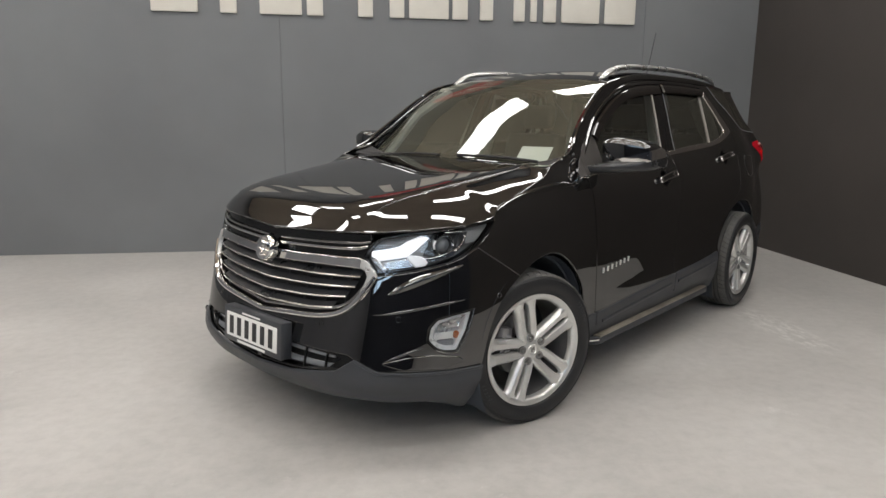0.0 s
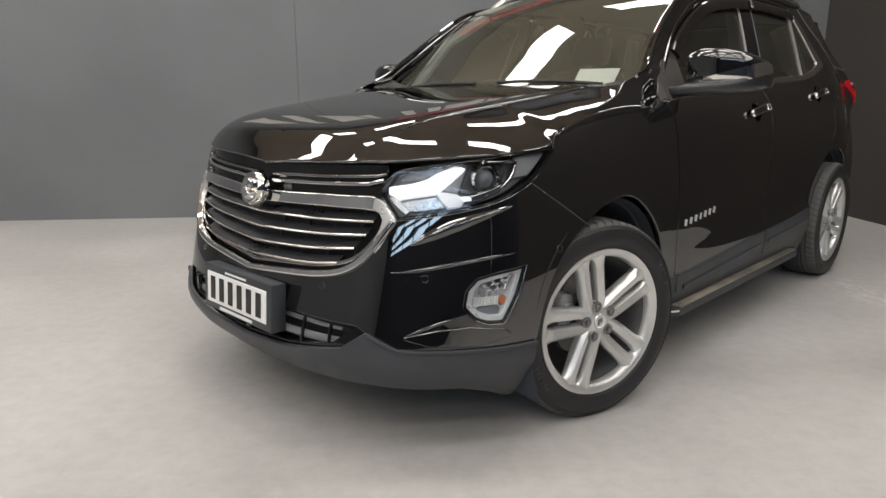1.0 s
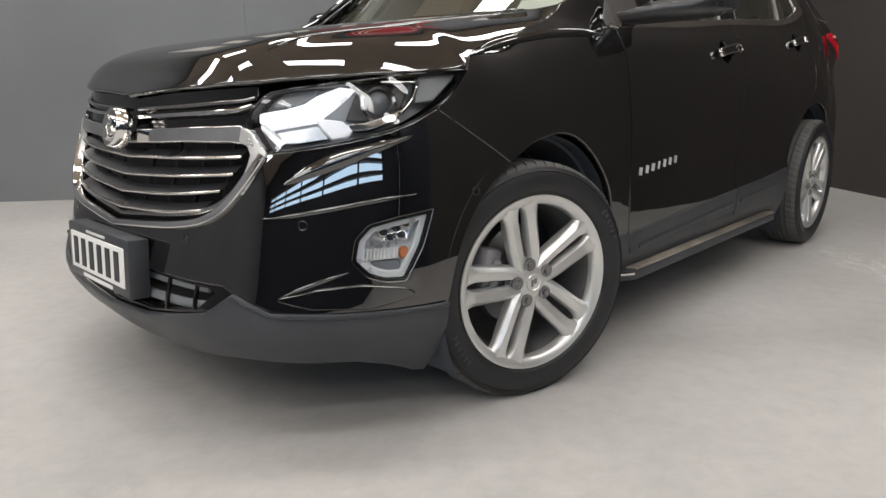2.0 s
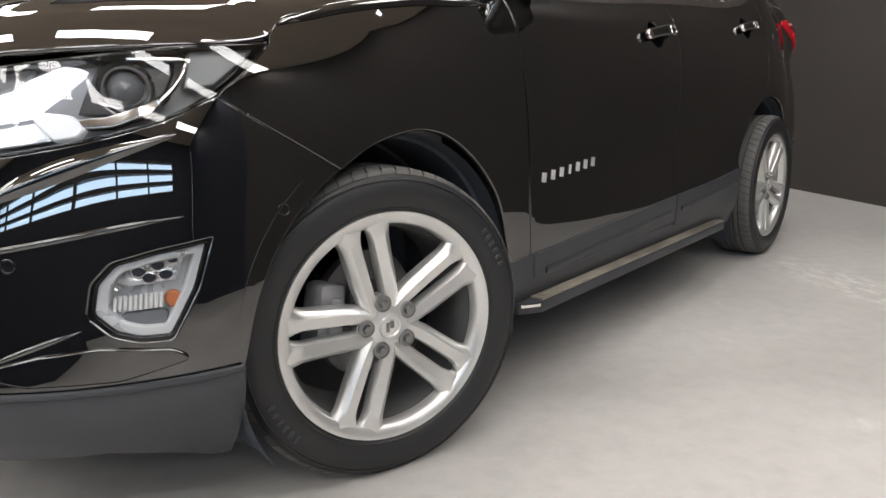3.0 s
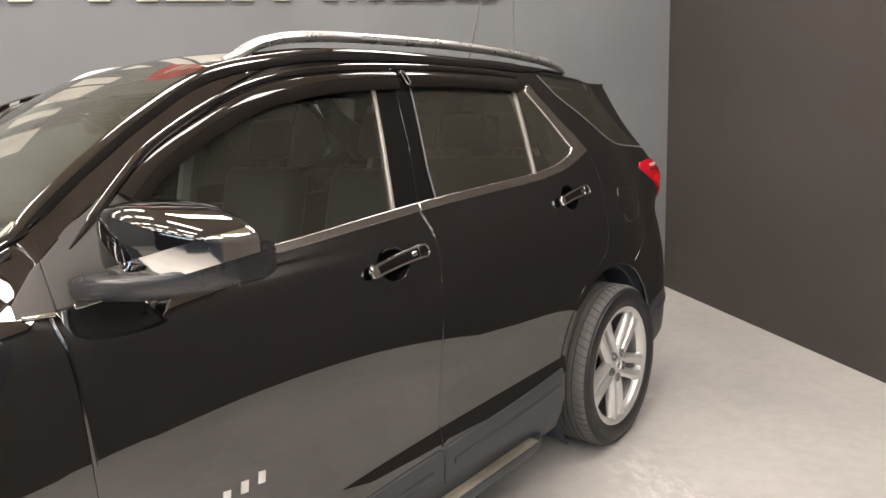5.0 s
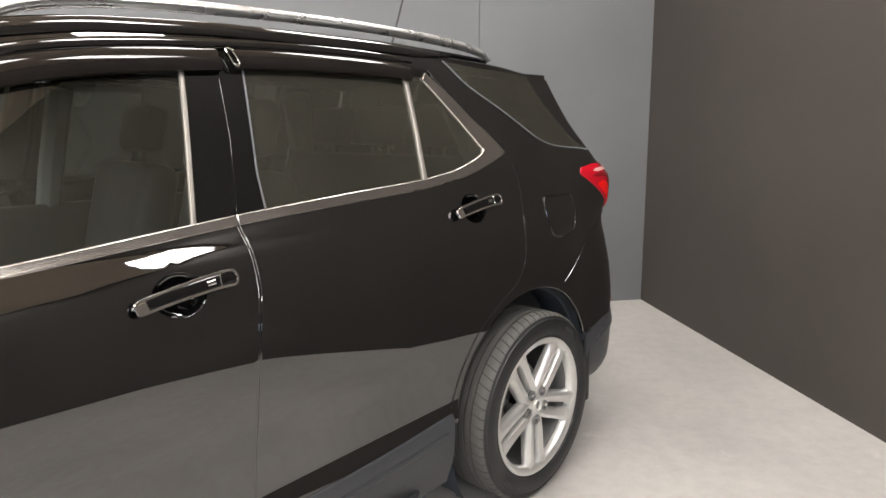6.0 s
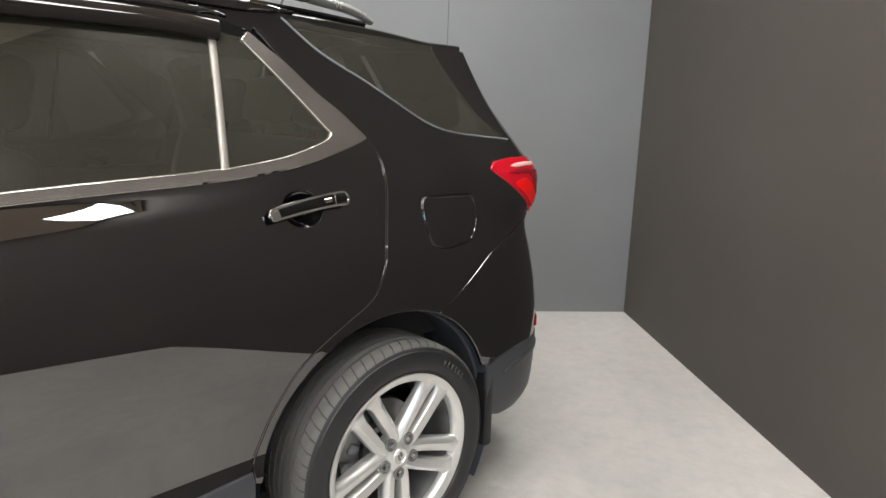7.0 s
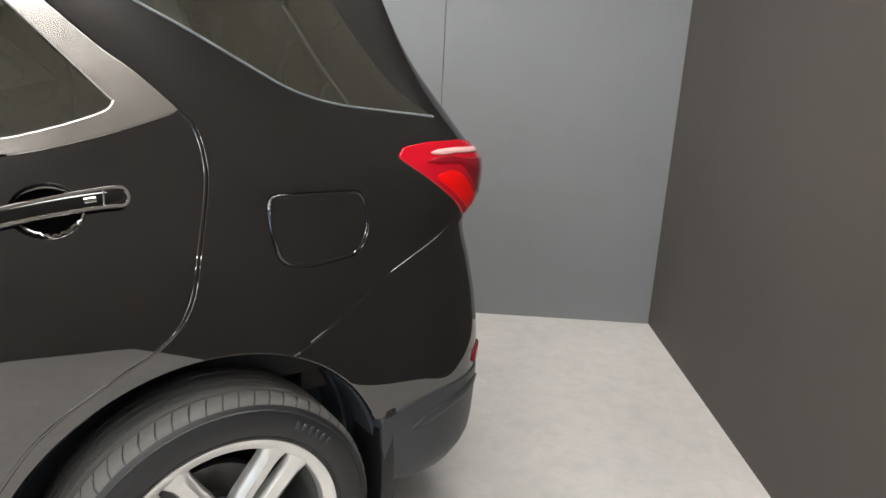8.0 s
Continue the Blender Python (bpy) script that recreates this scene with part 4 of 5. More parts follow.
# rear closing panels, far behind the flanks
panel("tailgate", car, PAINT, [(5.05, 1.02), (5.17, 1.12), (5.17, 1.19), (5.06, 1.24), (4.96, 1.298), (5.05, 1.292), (4.98, 1.36), (4.90, 1.47), (4.82, 1.60), (5.795, 1.62), (5.795, 1.02)], both=True)

# ---- nose ----
GR_LOW = [(0, .548), (.25, .570), (.36, .583), (.45, .602), (.52, .637), (.585, .700), (.642, .766)]
POCKET_LOW = [(.690, .690), (.718, .694), (.778, .705), (.841, .724), (.955, .768), (1.07, .808)]
POCKET_TOP = [(.690, .692), (.718, .713), (.781, .751), (.851, .777), (.915, .790), (1.022, .806), (1.07, .812)]


bumper = [(0, .540)] + [(s + .004, z - .006) for s, z in smooth_line(GR_LOW, 4)[1:]] + [(s, z - .004) for s, z in smooth_line(LAMP_LOW[:5], 4)] + [(1.218, .798)] + ARCH_FRONT + LIP[1:] + [(.53, .452), (.25, .452), (0, .452)]
panel("front_bumper", car, PAINT, bumper, [FOG], both=True, step=.02)
lip = [(0, .310), (.225, .324), (.485, .377), (.560, .430), (.570, .432)] + LIP[::-1][1:] + [(1.098, .374), (1.09, .16), (1.05, .165), (.95, .215), (.86, .245), (.57, .262), (.3, .245), (0, .222)]
panel("bumper_lip", car, CLAD, lip[::-1], both=True, out=.008, label="matt grey-black plastic bumper lip")
for side in (-1, 1):
    ribbon("lip_edge", car, CLAD, LIP[::-1], .012, .006, .008, side=side)
    ribbon("bumper_edge", car, PAINT, smooth_line([(.640, .618), (.691, .621), (.818, .638), (.935, .655), (1.03, .664)], 4), .010, .003, 0, .004, side=side, taper=.10)
    ribbon("bumper_edge", car, PAINT, smooth_line([(.69, .434), (.77, .462), (.850, .486)], 4), .010, .003, 0, .004, side=side, taper=.06)
    # swelling added where the scoop under the headlamp lies, to catch light streaks
    bm = bmesh.new()
    rows = []
    for k in range(49):
        q = .690 + .375 * k / 48
        lo, hi = float(inv(POCKET_LOW, q)), float(inv(POCKET_TOP, q))
        fade = min(1, k / 5, (48 - k) / 10)
        ring = []
        for n in range(13):
            u = n / 12
            P = skin(q, lo + (hi - lo) * u, -.003 + fade * .009 * math.sin(math.pi * u ** 1.25))
            ring.append(bm.verts.new((P[0], -side * P[1], P[2])))
        rows.append(ring)
    for r0, r1 in zip(rows, rows[1:]):
        for n in range(12):
            bm.faces.new((r0[n], r0[n + 1], r1[n + 1], r1[n]) if side > 0 else (r1[n], r1[n + 1], r0[n + 1], r0[n]))
    part("scoop_streak", bm, PAINT, car)
    panel("bumper_crease", car, PAINT, rounded([(.68, .428), (.78, .447), (.875, .452), (.985, .436), (1.01, .418), (.90, .398), (.76, .405)], .012), side=side, out=.008, depth=.01)
bonnet = [(-.744, 0.0)] + crest_xy(0.03, 1.748, 60, 0.004) + [(.325, -.745), (.36, -.70), (.40, -.62), (.43, -.5), (.42, -.3), (.405, -.15), (.40, 0)]
panel("bonnet", car, PAINT, bonnet, surface=bonnet_top, both=True, step=.022)
for side in (-1, 1):
    crease = [(x, -(.500 + .12 * (x + .75))) for x in np.linspace(-.60, .30, 30)]
    ribbon("bonnet_crease", car, PAINT, crease, .016, .004, -.002, .004, side=side, surface=bonnet_top, taper=.25)
panel("grille_backing", car, DARK, [(0, .50), (.3, .52), (.5, .58), (.60, .70), (.64, .77), (.585, .83), (.60, .92), (.3, .915), (0, .90)], both=True, out=-.06, depth=0)
grille = panel("grille", car, GLOSS_BLACK, [(0, .800)] + [(.2, .81), (.45, .82), (.58, .825), (.60, .925), (.30, .915), (0, .904)], both=True, out=-.022, label="chrome and black radiator grille")
panel("grille_bar", grille, CHROME, [(0, .780), (.15, .785), (.33, .794), (.52, .798), (.575, .795), (.59, .822), (.55, .832), (.33, .824), (.15, .815), (0, .811)], both=True, out=.002, depth=.02, label="broad bright metal bar")
ribbon("grille_strip", grille, CHROME, [(.05, .846), (.2, .853), (.4, .862), (.53, .868), (.59, .880)], .013, .008, -.010, both=True)
ribbon("grille_strip", grille, SLAT, [(.05, .868), (.3, .879), (.56, .892), (.60, .898)], .010, .006, -.012, both=True)
ribbon("grille_surround", grille, CHROME, smooth_line(GR_LOW, 5), .022, .012, .002, .02, both=True, label="chrome grille surround")
ribbon("grille_surround", grille, SLAT, [(s, z + .026) for s, z in smooth_line(GR_LOW[:-1], 5)], .012, .005, -.014, .02, both=True)
for side in (-1, 1):
    panel("grille_wedge", grille, RAIL, [(.565, .830), (.600, .814), (.648, .770), (.606, .712), (.578, .676), (.556, .676), (.594, .742), (.602, .768), (.588, .790), (.560, .800)], side=side, out=.006, depth=.02, label="chrome corner wedge")
for z0, z1, s1 in ((.736, .758, .560), (.686, .716, .535), (.637, .673, .490), (.592, .622, .425)):
    pts = smooth_line([(0, z0), (.25, z0 + (z1 - z0) * .35), (s1, z1)], 8)
    ribbon("slat", grille, SATIN, pts, .009, .008, -.012, .004, both=True)
    panel("slat_blade", grille, BLADE, [(s, z + .003) for s, z in pts] + [(s, z + .020) for s, z in pts[::-1]], both=True, depth=0,
          surface=lambda s, z, out=0.0, pts=pts: skin(s, z, -.006 - (z - np.interp(s, [p[0] for p in pts], [p[1] for p in pts])) * 1.6))
for s0 in (.10, .23, .36, .48):
    for side in (-1, 1):
        ribbon("rib", grille, BLADE, [(s0 - .02, .575 if s0 < .3 else .60), (s0, .69), (s0 + .02, .80)], .006, .006, -.04, side=side)
# lower grille
LOWG = [(0, .452), (.25, .452), (.52, .452), (.562, .432), (.485, .377), (.225, .324), (0, .31)]
lower = panel("lower_grille", car, DARK, [(s, z) for s, z in LOWG], both=True, out=-.06, depth=0, label="black lower grille with grey vanes")
panel("grille_frame", lower, GLOSS_BLACK, LOWG, [[(.01, .440), (.25, .441), (.47, .438), (.50, .426), (.44, .378), (.22, .337), (.01, .325)]], both=True, out=-.012, depth=.03)
for z0, z1 in ((.425, .430), (.375, .385)):
    ribbon("vane", lower, VANE, [(.02, z0), (.25, z0 + .002), (.46, z1)], .024, .006, -.03, both=True)
for s0 in (.30, .42):
    for side in (-1, 1):
        ribbon("vane_post", lower, GLOSS_BLACK, [(s0, .335), (s0 + .004, .44)], .008, .006, -.02, side=side)

# emblem: a round chrome badge with a plain raised shape
bm = bmesh.new()
lathe(bm, [(.001, -.018), (.038, -.016), (.046, -.020), (.053, -.020), (.058, -.012), (.058, .02)], 48, axis="x")
bmesh.ops.recalc_face_normals(bm, faces=bm.faces)
for a, r, w, h in ((20, .020, .010, .020), (80, .018, .011, .018), (150, .022, .009, .018), (215, .022, .009, .016), (300, .022, .010, .020)):
    box(bm, (-.026, -w, -h), (-.012, w, h), .006, m=pose(0, r * math.cos(radians(a)), r * math.sin(radians(a)), a + 30, 0, 0))
emblem = part("emblem", bm, CHROME, car, "round chrome emblem")
emblem.matrix_local = pose(-.790, 0, .818, 0, 14, 0)

# number plate with plain bars
plate = new("number_plate")
plate.parent = car
plate.matrix_local = pose(-.872, 0, .452, 0, 4, 0)
tagged(plate, "white plate with dark bars in a black frame")
bm = bmesh.new()
box(bm, (-.018, -.228, -.082), (.04, .228, .082), .006)
part("plate_frame", bm, CLAD, plate)
bm = bmesh.new()
box(bm, (-.021, -.200, -.056), (-.016, .200, .056), .002, segments=1)
part("plate_face", bm, WHITE, plate)
for k in range(6):
    bm = bmesh.new()
    y = .155 - k * .062
    box(bm, (-.0235, y - .016, -.042), (-.0205, y + .016, .042), .001, segments=1)
    part("plate_bar", bm, INK, plate)
for y0, y1, z0, z1 in ((-.07, .07, .064, .071), (-.11, .11, -.074, -.064)):
    bm = bmesh.new()
    box(bm, (-.0205, y0, z0), (-.0175, y1, z1))
    part("frame_bar", bm, WHITE, plate)

# headlamps
for side in (-1, 1):
    hl = panel("headlamp", car, LAMPGREY, LAMP, side=side, out=-.055, depth=0, label="clear headlamp with lit white running light")
    rim = ribbon("lamp_edge", hl, GLOSS_BLACK, LAMP, .008, .004, -.006, .05, side=side, closed=True)
    panel("lamp_bezel", hl, LAMPCHROME, [(.66, .800), (.72, .790), (.82, .800), (.80, .828), (.72, .818), (.67, .812)], side=side, out=-.035)
    panel("running_light", hl, DRL, [(.612, .858), (.71, .868), (.765, .880), (.80, .898), (.86, .918), (.890, .914), (.840, .878), (.79, .846), (.70, .836), (.655, .830), (.614, .842)], side=side, out=-.018, depth=.02, step=.012, label="lit white running light")
    panel("running_light", hl, DRL2, [(.795, .848), (.858, .838), (.880, .820), (.868, .808), (.832, .804), (.808, .828)], side=side, out=-.018, depth=.02, step=.012)
    panel("lamp_reflector", hl, CHROME, [(.880, .820), (.93, .822), (1.0, .842), (1.045, .872), (.99, .853), (.92, .834), (.876, .832)], side=side, out=-.022, depth=.015, step=.012)
    panel("lamp_reflector", hl, LAMPGREY, [(.66, .882), (.74, .886), (.79, .905), (.80, .918), (.70, .905)], side=side, out=-.03, depth=.01)
    panel("lamp_reflector", hl, LAMPCHROME, [(.617, .828), (.685, .784), (.696, .792), (.628, .836)], side=side, out=-.015, depth=.01, step=.012)
    panel("lamp_shroud", hl, BLADE, [(.875, .845), (.93, .842), (1.03, .873), (1.07, .93), (.92, .925)], side=side, out=-.035, depth=.01)
    panel("turn_lamp", hl, LAMPGREY, [(1.075, .885), (1.13, .890), (1.19, .930), (1.225, .952), (1.10, .945)], side=side, out=-.02, depth=.015)
    ribbon("lamp_strip", hl, CHROME, [(1.02, .858), (1.06, .888), (1.09, .930), (.97, .932)], .009, .006, -.018, side=side)
    c = skin(.962, .882, -.03) * np.array([1, -side, 1])
    d = skin(.962, .882, 0) * np.array([1, -side, 1]) - c
    m = Matrix.Translation(tuple(c)) @ Vector(tuple(d)).to_track_quat("Z", "Y").to_matrix().to_4x4()
    bm = bmesh.new()
    lathe(bm, [(.033, -.02), (.035, .010), (.041, .016), (.047, .010), (.047, -.02)], 32, axis="z")
    bmesh.ops.transform(bm, matrix=m, verts=bm.verts)
    bmesh.ops.recalc_face_normals(bm, faces=bm.faces)
    part("projector_ring", bm, CHROME, hl)
    bm = bmesh.new()
    lathe(bm, [(.030, -.004), (.026, .006), (.016, .014), (.001, .017)], 32, axis="z")
    bmesh.ops.transform(bm, matrix=m, verts=bm.verts)
    part("projector_lens", bm, LENS_BALL, hl)
    panel("lamp_lens", hl, LENS, LAMP, side=side, out=-.001, depth=.006).visible_shadow = False
    # fog lamps
    fg = panel("fog_lamp", car, LAMPWHITE, FOG, side=side, out=-.045, depth=0, label="clear fog lamp in a gloss black bezel")
    inner = lambda k: [(s * k + .962 * (1 - k), z * k + .534 * (1 - k)) for s, z in FOG]
    panel("bezel", fg, GLOSS_BLACK, FOG, [inner(.91)], side=side, out=-.004, depth=.03)
    panel("bezel_ring", fg, LAMPWHITE, inner(.905), [inner(.72)], side=side, out=-.014, depth=.03, step=.012, label="bright reflector surround")
    panel("reflector_bowl", fg, LAMPCHROME, [(.905, .548), (1.005, .552), (1.030, .604), (.96, .596), (.92, .582)], side=side, depth=0, surface=bowl(.968, .574, .07, .045, .035), step=.010)
    for a, b in ((.945, .572), (.978, .580), (.990, .563), (.962, .560), (1.005, .590)):
        panel("facet", fg, CHROME, oval(a, b, .011, .008, 10), side=side, out=-.022, depth=.02)
    for k in range(10):
        ribbon("rib", fg, WHITE, [(.903 + k * .0085, .532), (.899 + k * .0085, .506)], .006, .004, -.028, side=side, step=.01)
    panel("amber_lamp", fg, AMBER, oval(.998, .518, .010, .011, 14), side=side, out=-.024, depth=.01)
    panel("lower_reflector", fg, VANE, rounded([(.908, .497), (.985, .499), (.975, .472), (.925, .474)], .012), side=side, out=-.026, depth=.01)
    panel("fog_lens", fg, LENS, inner(.91), side=side, out=-.006, depth=.004).visible_shadow = False
    for a, b in ((.748, .602), (1.215, .655), (.383, .552)):
        ribbon("parking_sensor", car, PAINT, oval(a, b, .011, .011, 16), .003, .0015, .001, side=side, closed=True, step=.004)

# model badge on the front doors: plain chrome bars
for side in (-1, 1):
    badge = new("model_badge")
    badge.parent = car
    tagged(badge, "row of small chrome bars on the door")
    for k in range(7):
        s0, z0 = 2.066 + k * .046, .612 + k * .0034
        ribbon("bar", badge, BADGE, [(s0, z0), (s0 + .004, z0 + .027)], .008 if k == 3 else .019, .003, .001, side=side, step=.012)

# ---- upper body ----
screen_o = [(.440, 0), (.445, -.25), (.46, -.5)] + crest_xy(1.945, 2.50, 28, 0.030) + [(1.065, -.5), (1.04, -.25), (1.03, 0)]
panel("windscreen", car, SCREEN_GLASS, screen_o, surface=screen, both=True, out=0.0, depth=.004, label="clear windscreen").visible_shadow = False
panel("screen_band", car, GLOSS_BLACK, [(.43, 0), (.435, -.25), (.45, -.5), (.485, -.74), (.51, -.73), (.485, -.5), (.47, -.25), (.465, 0)], surface=screen, both=True, out=-.004)
panel("cowl", car, DARK, [(.38, 0), (.385, -.15), (.40, -.3), (.41, -.5), (.415, -.66), (.385, -.755), (.50, -.775), (.48, -.5), (.46, -.25), (.455, 0)], surface=upper, both=True, out=-.018)
roof = [(1.036, 0), (1.046, -.25), (1.08, -.5)] + crest_xy(2.535, 4.62, 60) + [(3.29, -.553), (3.31, -.3), (3.32, 0)]
panel("roof", car, PAINT, roof, surface=upper, both=True, depth=.03)
for side in (-1, 1):
    panel("windscreen_pillar", car, PAINT, crest_xy(1.835, 2.54, 40) + crest_xy(1.945, 2.50, 28, 0.028)[::-1] + [(.44, -.745), (.40, -.76)], surface=upper, side=side)
    ribbon("roof_strip", car, PAINT, [(float(s), float(inv(CREST, s))) for s in np.linspace(1.86, 4.0, 80)], .036, .012, 0, .006, side=side, taper=.2)
    # roof rail
    bm = bmesh.new()
    pts = [(1.12, 1.620), (1.17, 1.643), (1.24, 1.675), (1.35, 1.698), (1.55, 1.714), (1.95, 1.724), (2.3, 1.722), (2.6, 1.710), (2.8, 1.690), (2.89, 1.660)]
    path = [(x, -side * (-.555 - .006 * math.sin((x - 1.1) * 1.7)), z) for x, z in smooth_line(pts, 4)]
    tube(bm, path, [.012 + .010 * min(1, i / 5, (len(path) - 1 - i) / 6) for i in range(len(path))], 12, 0.75)
    rail = part("roof_rail", bm, RAIL, car, "satin silver roof rail")
    bm = bmesh.new()
    tube(bm, [(x, -side * -.572, float(upper(x, -.572)[2]) + .006) for x in np.linspace(1.2, 2.85, 30)], .008, 6)
    part("rail_base", bm, GLOSS_BLACK, rail)
    # wiper
    bm = bmesh.new()
    ends = ((.440, -.06), (.470, -.58)) if side < 0 else ((.465, .62), (.437, .08))
    tube(bm, [tuple(screen(*(np.array(ends[0]) * (1 - k / 8) + np.array(ends[1]) * k / 8), .020)) for k in range(9)], [.012] + [.008] * 8, 6)
    part("wiper", bm, DARK, car)
    # door mirror
    mir = new("door_mirror")
    mir.parent = car
    tagged(mir, "gloss black door mirror with chrome lower half")
    flipm = Matrix.Diagonal((1, -side, 1, 1))
    def shell(bm, rows):
        """A closed skin through rings of points."""
        rings = [[bm.verts.new(p) for p in r] for r in rows]
        n = len(rings[0])
        for r0, r1 in zip(rings, rings[1:]):
            for k in range(n):
                bm.faces.new((r0[k], r0[(k + 1) % n], r1[(k + 1) % n], r1[k]))
        bm.faces.new(rings[0][::-1])
        bm.faces.new(rings[-1])
        bmesh.ops.recalc_face_normals(bm, faces=bm.faces)
    def ring(y, x0, x1, z0, z1, n=20, p=2.6):
        """One slice of the housing, a rounded box in x and z."""
        got = []
        for k in range(n):
            a = 2 * math.pi * k / n
            c, s = math.cos(a), math.sin(a)
            got.append(((x0 + x1) / 2 + (x1 - x0) / 2 * math.copysign(abs(c) ** (2 / p), c), y, (z0 + z1) / 2 + (z1 - z0) / 2 * math.copysign(abs(s) ** (2 / p), s)))
        return got
    cuts = (("mirror_cap", PAINT, 1.212, 2.0, "gloss black cap"), ("mirror_band", CHROME, 1.160, 1.212, "chrome band"))
    for nm, mat, z_lo, z_hi, lab in cuts:
        bm = bmesh.new()
        shell(bm, [ring(*r, n=48, p=4.6) for r in MIRROR])
        for z, up in ((z_lo, -1), (z_hi, 1)):
            geom = bm.verts[:] + bm.edges[:] + bm.faces[:]
            got = bmesh.ops.bisect_plane(bm, geom=geom, dist=1e-5, plane_co=(.70, -.97, z), plane_no=(-.10 * up, .26 * up, up), clear_outer=True)
            edge = [e for e in got["geom_cut"] if isinstance(e, bmesh.types.BMEdge)]
            if edge:
                bmesh.ops.contextual_create(bm, geom=edge)
        if nm == "mirror_band":
            for v in bm.verts:
                v.co = Vector((.70, -.97, v.co.z)) + (v.co - Vector((.70, -.97, v.co.z))) * 1.015
        bmesh.ops.transform(bm, matrix=flipm, verts=bm.verts)
        bmesh.ops.recalc_face_normals(bm, faces=bm.faces)
        part(nm, bm, mat, mir, lab)
    bm = bmesh.new()
    shell(bm, [ring(*r, n=28, p=4.5) for r in TRAY])
    bmesh.ops.transform(bm, matrix=flipm, verts=bm.verts)
    bmesh.ops.recalc_face_normals(bm, faces=bm.faces)
    part("mirror_base", bm, MIRROR_GREY, mir, "satin grey-black base arm")
    bm = bmesh.new()
    box(bm, (.796, -1.070, 1.178), (.806, -.900, 1.262), .003)
    bmesh.ops.transform(bm, matrix=flipm, verts=bm.verts)
    bmesh.ops.recalc_face_normals(bm, faces=bm.faces)
    part("mirror_glass", bm, CHROME, mir, "silvered mirror glass")
# aerial
bm = bmesh.new()
tube(bm, [(2.86, 0, 1.68), (2.93, 0, 1.86), (3.02, 0, 2.10)], [.006, .005, .004], 6)
aerial = part("aerial", bm, BLADE, car, "thin black aerial rod")
bm = bmesh.new()
lathe(bm, [(.032, 0), (.026, .012), (.012, .026), (.004, .03)], 16, axis="z", centre=(2.86, 0, 1.668))
part("aerial_foot", bm, GLOSS_BLACK, aerial)

# underside and cabin
bm = bmesh.new()
box(bm, (-.60, -.62, .20), (3.50, .62, .34), .03)
box(bm, (-.62, -.50, .34), (.40, .50, .86), .05)
box(bm, (.47, -.80, .30), (2.20, .80, .40), .02)
part("underbody", bm, DARK, car)
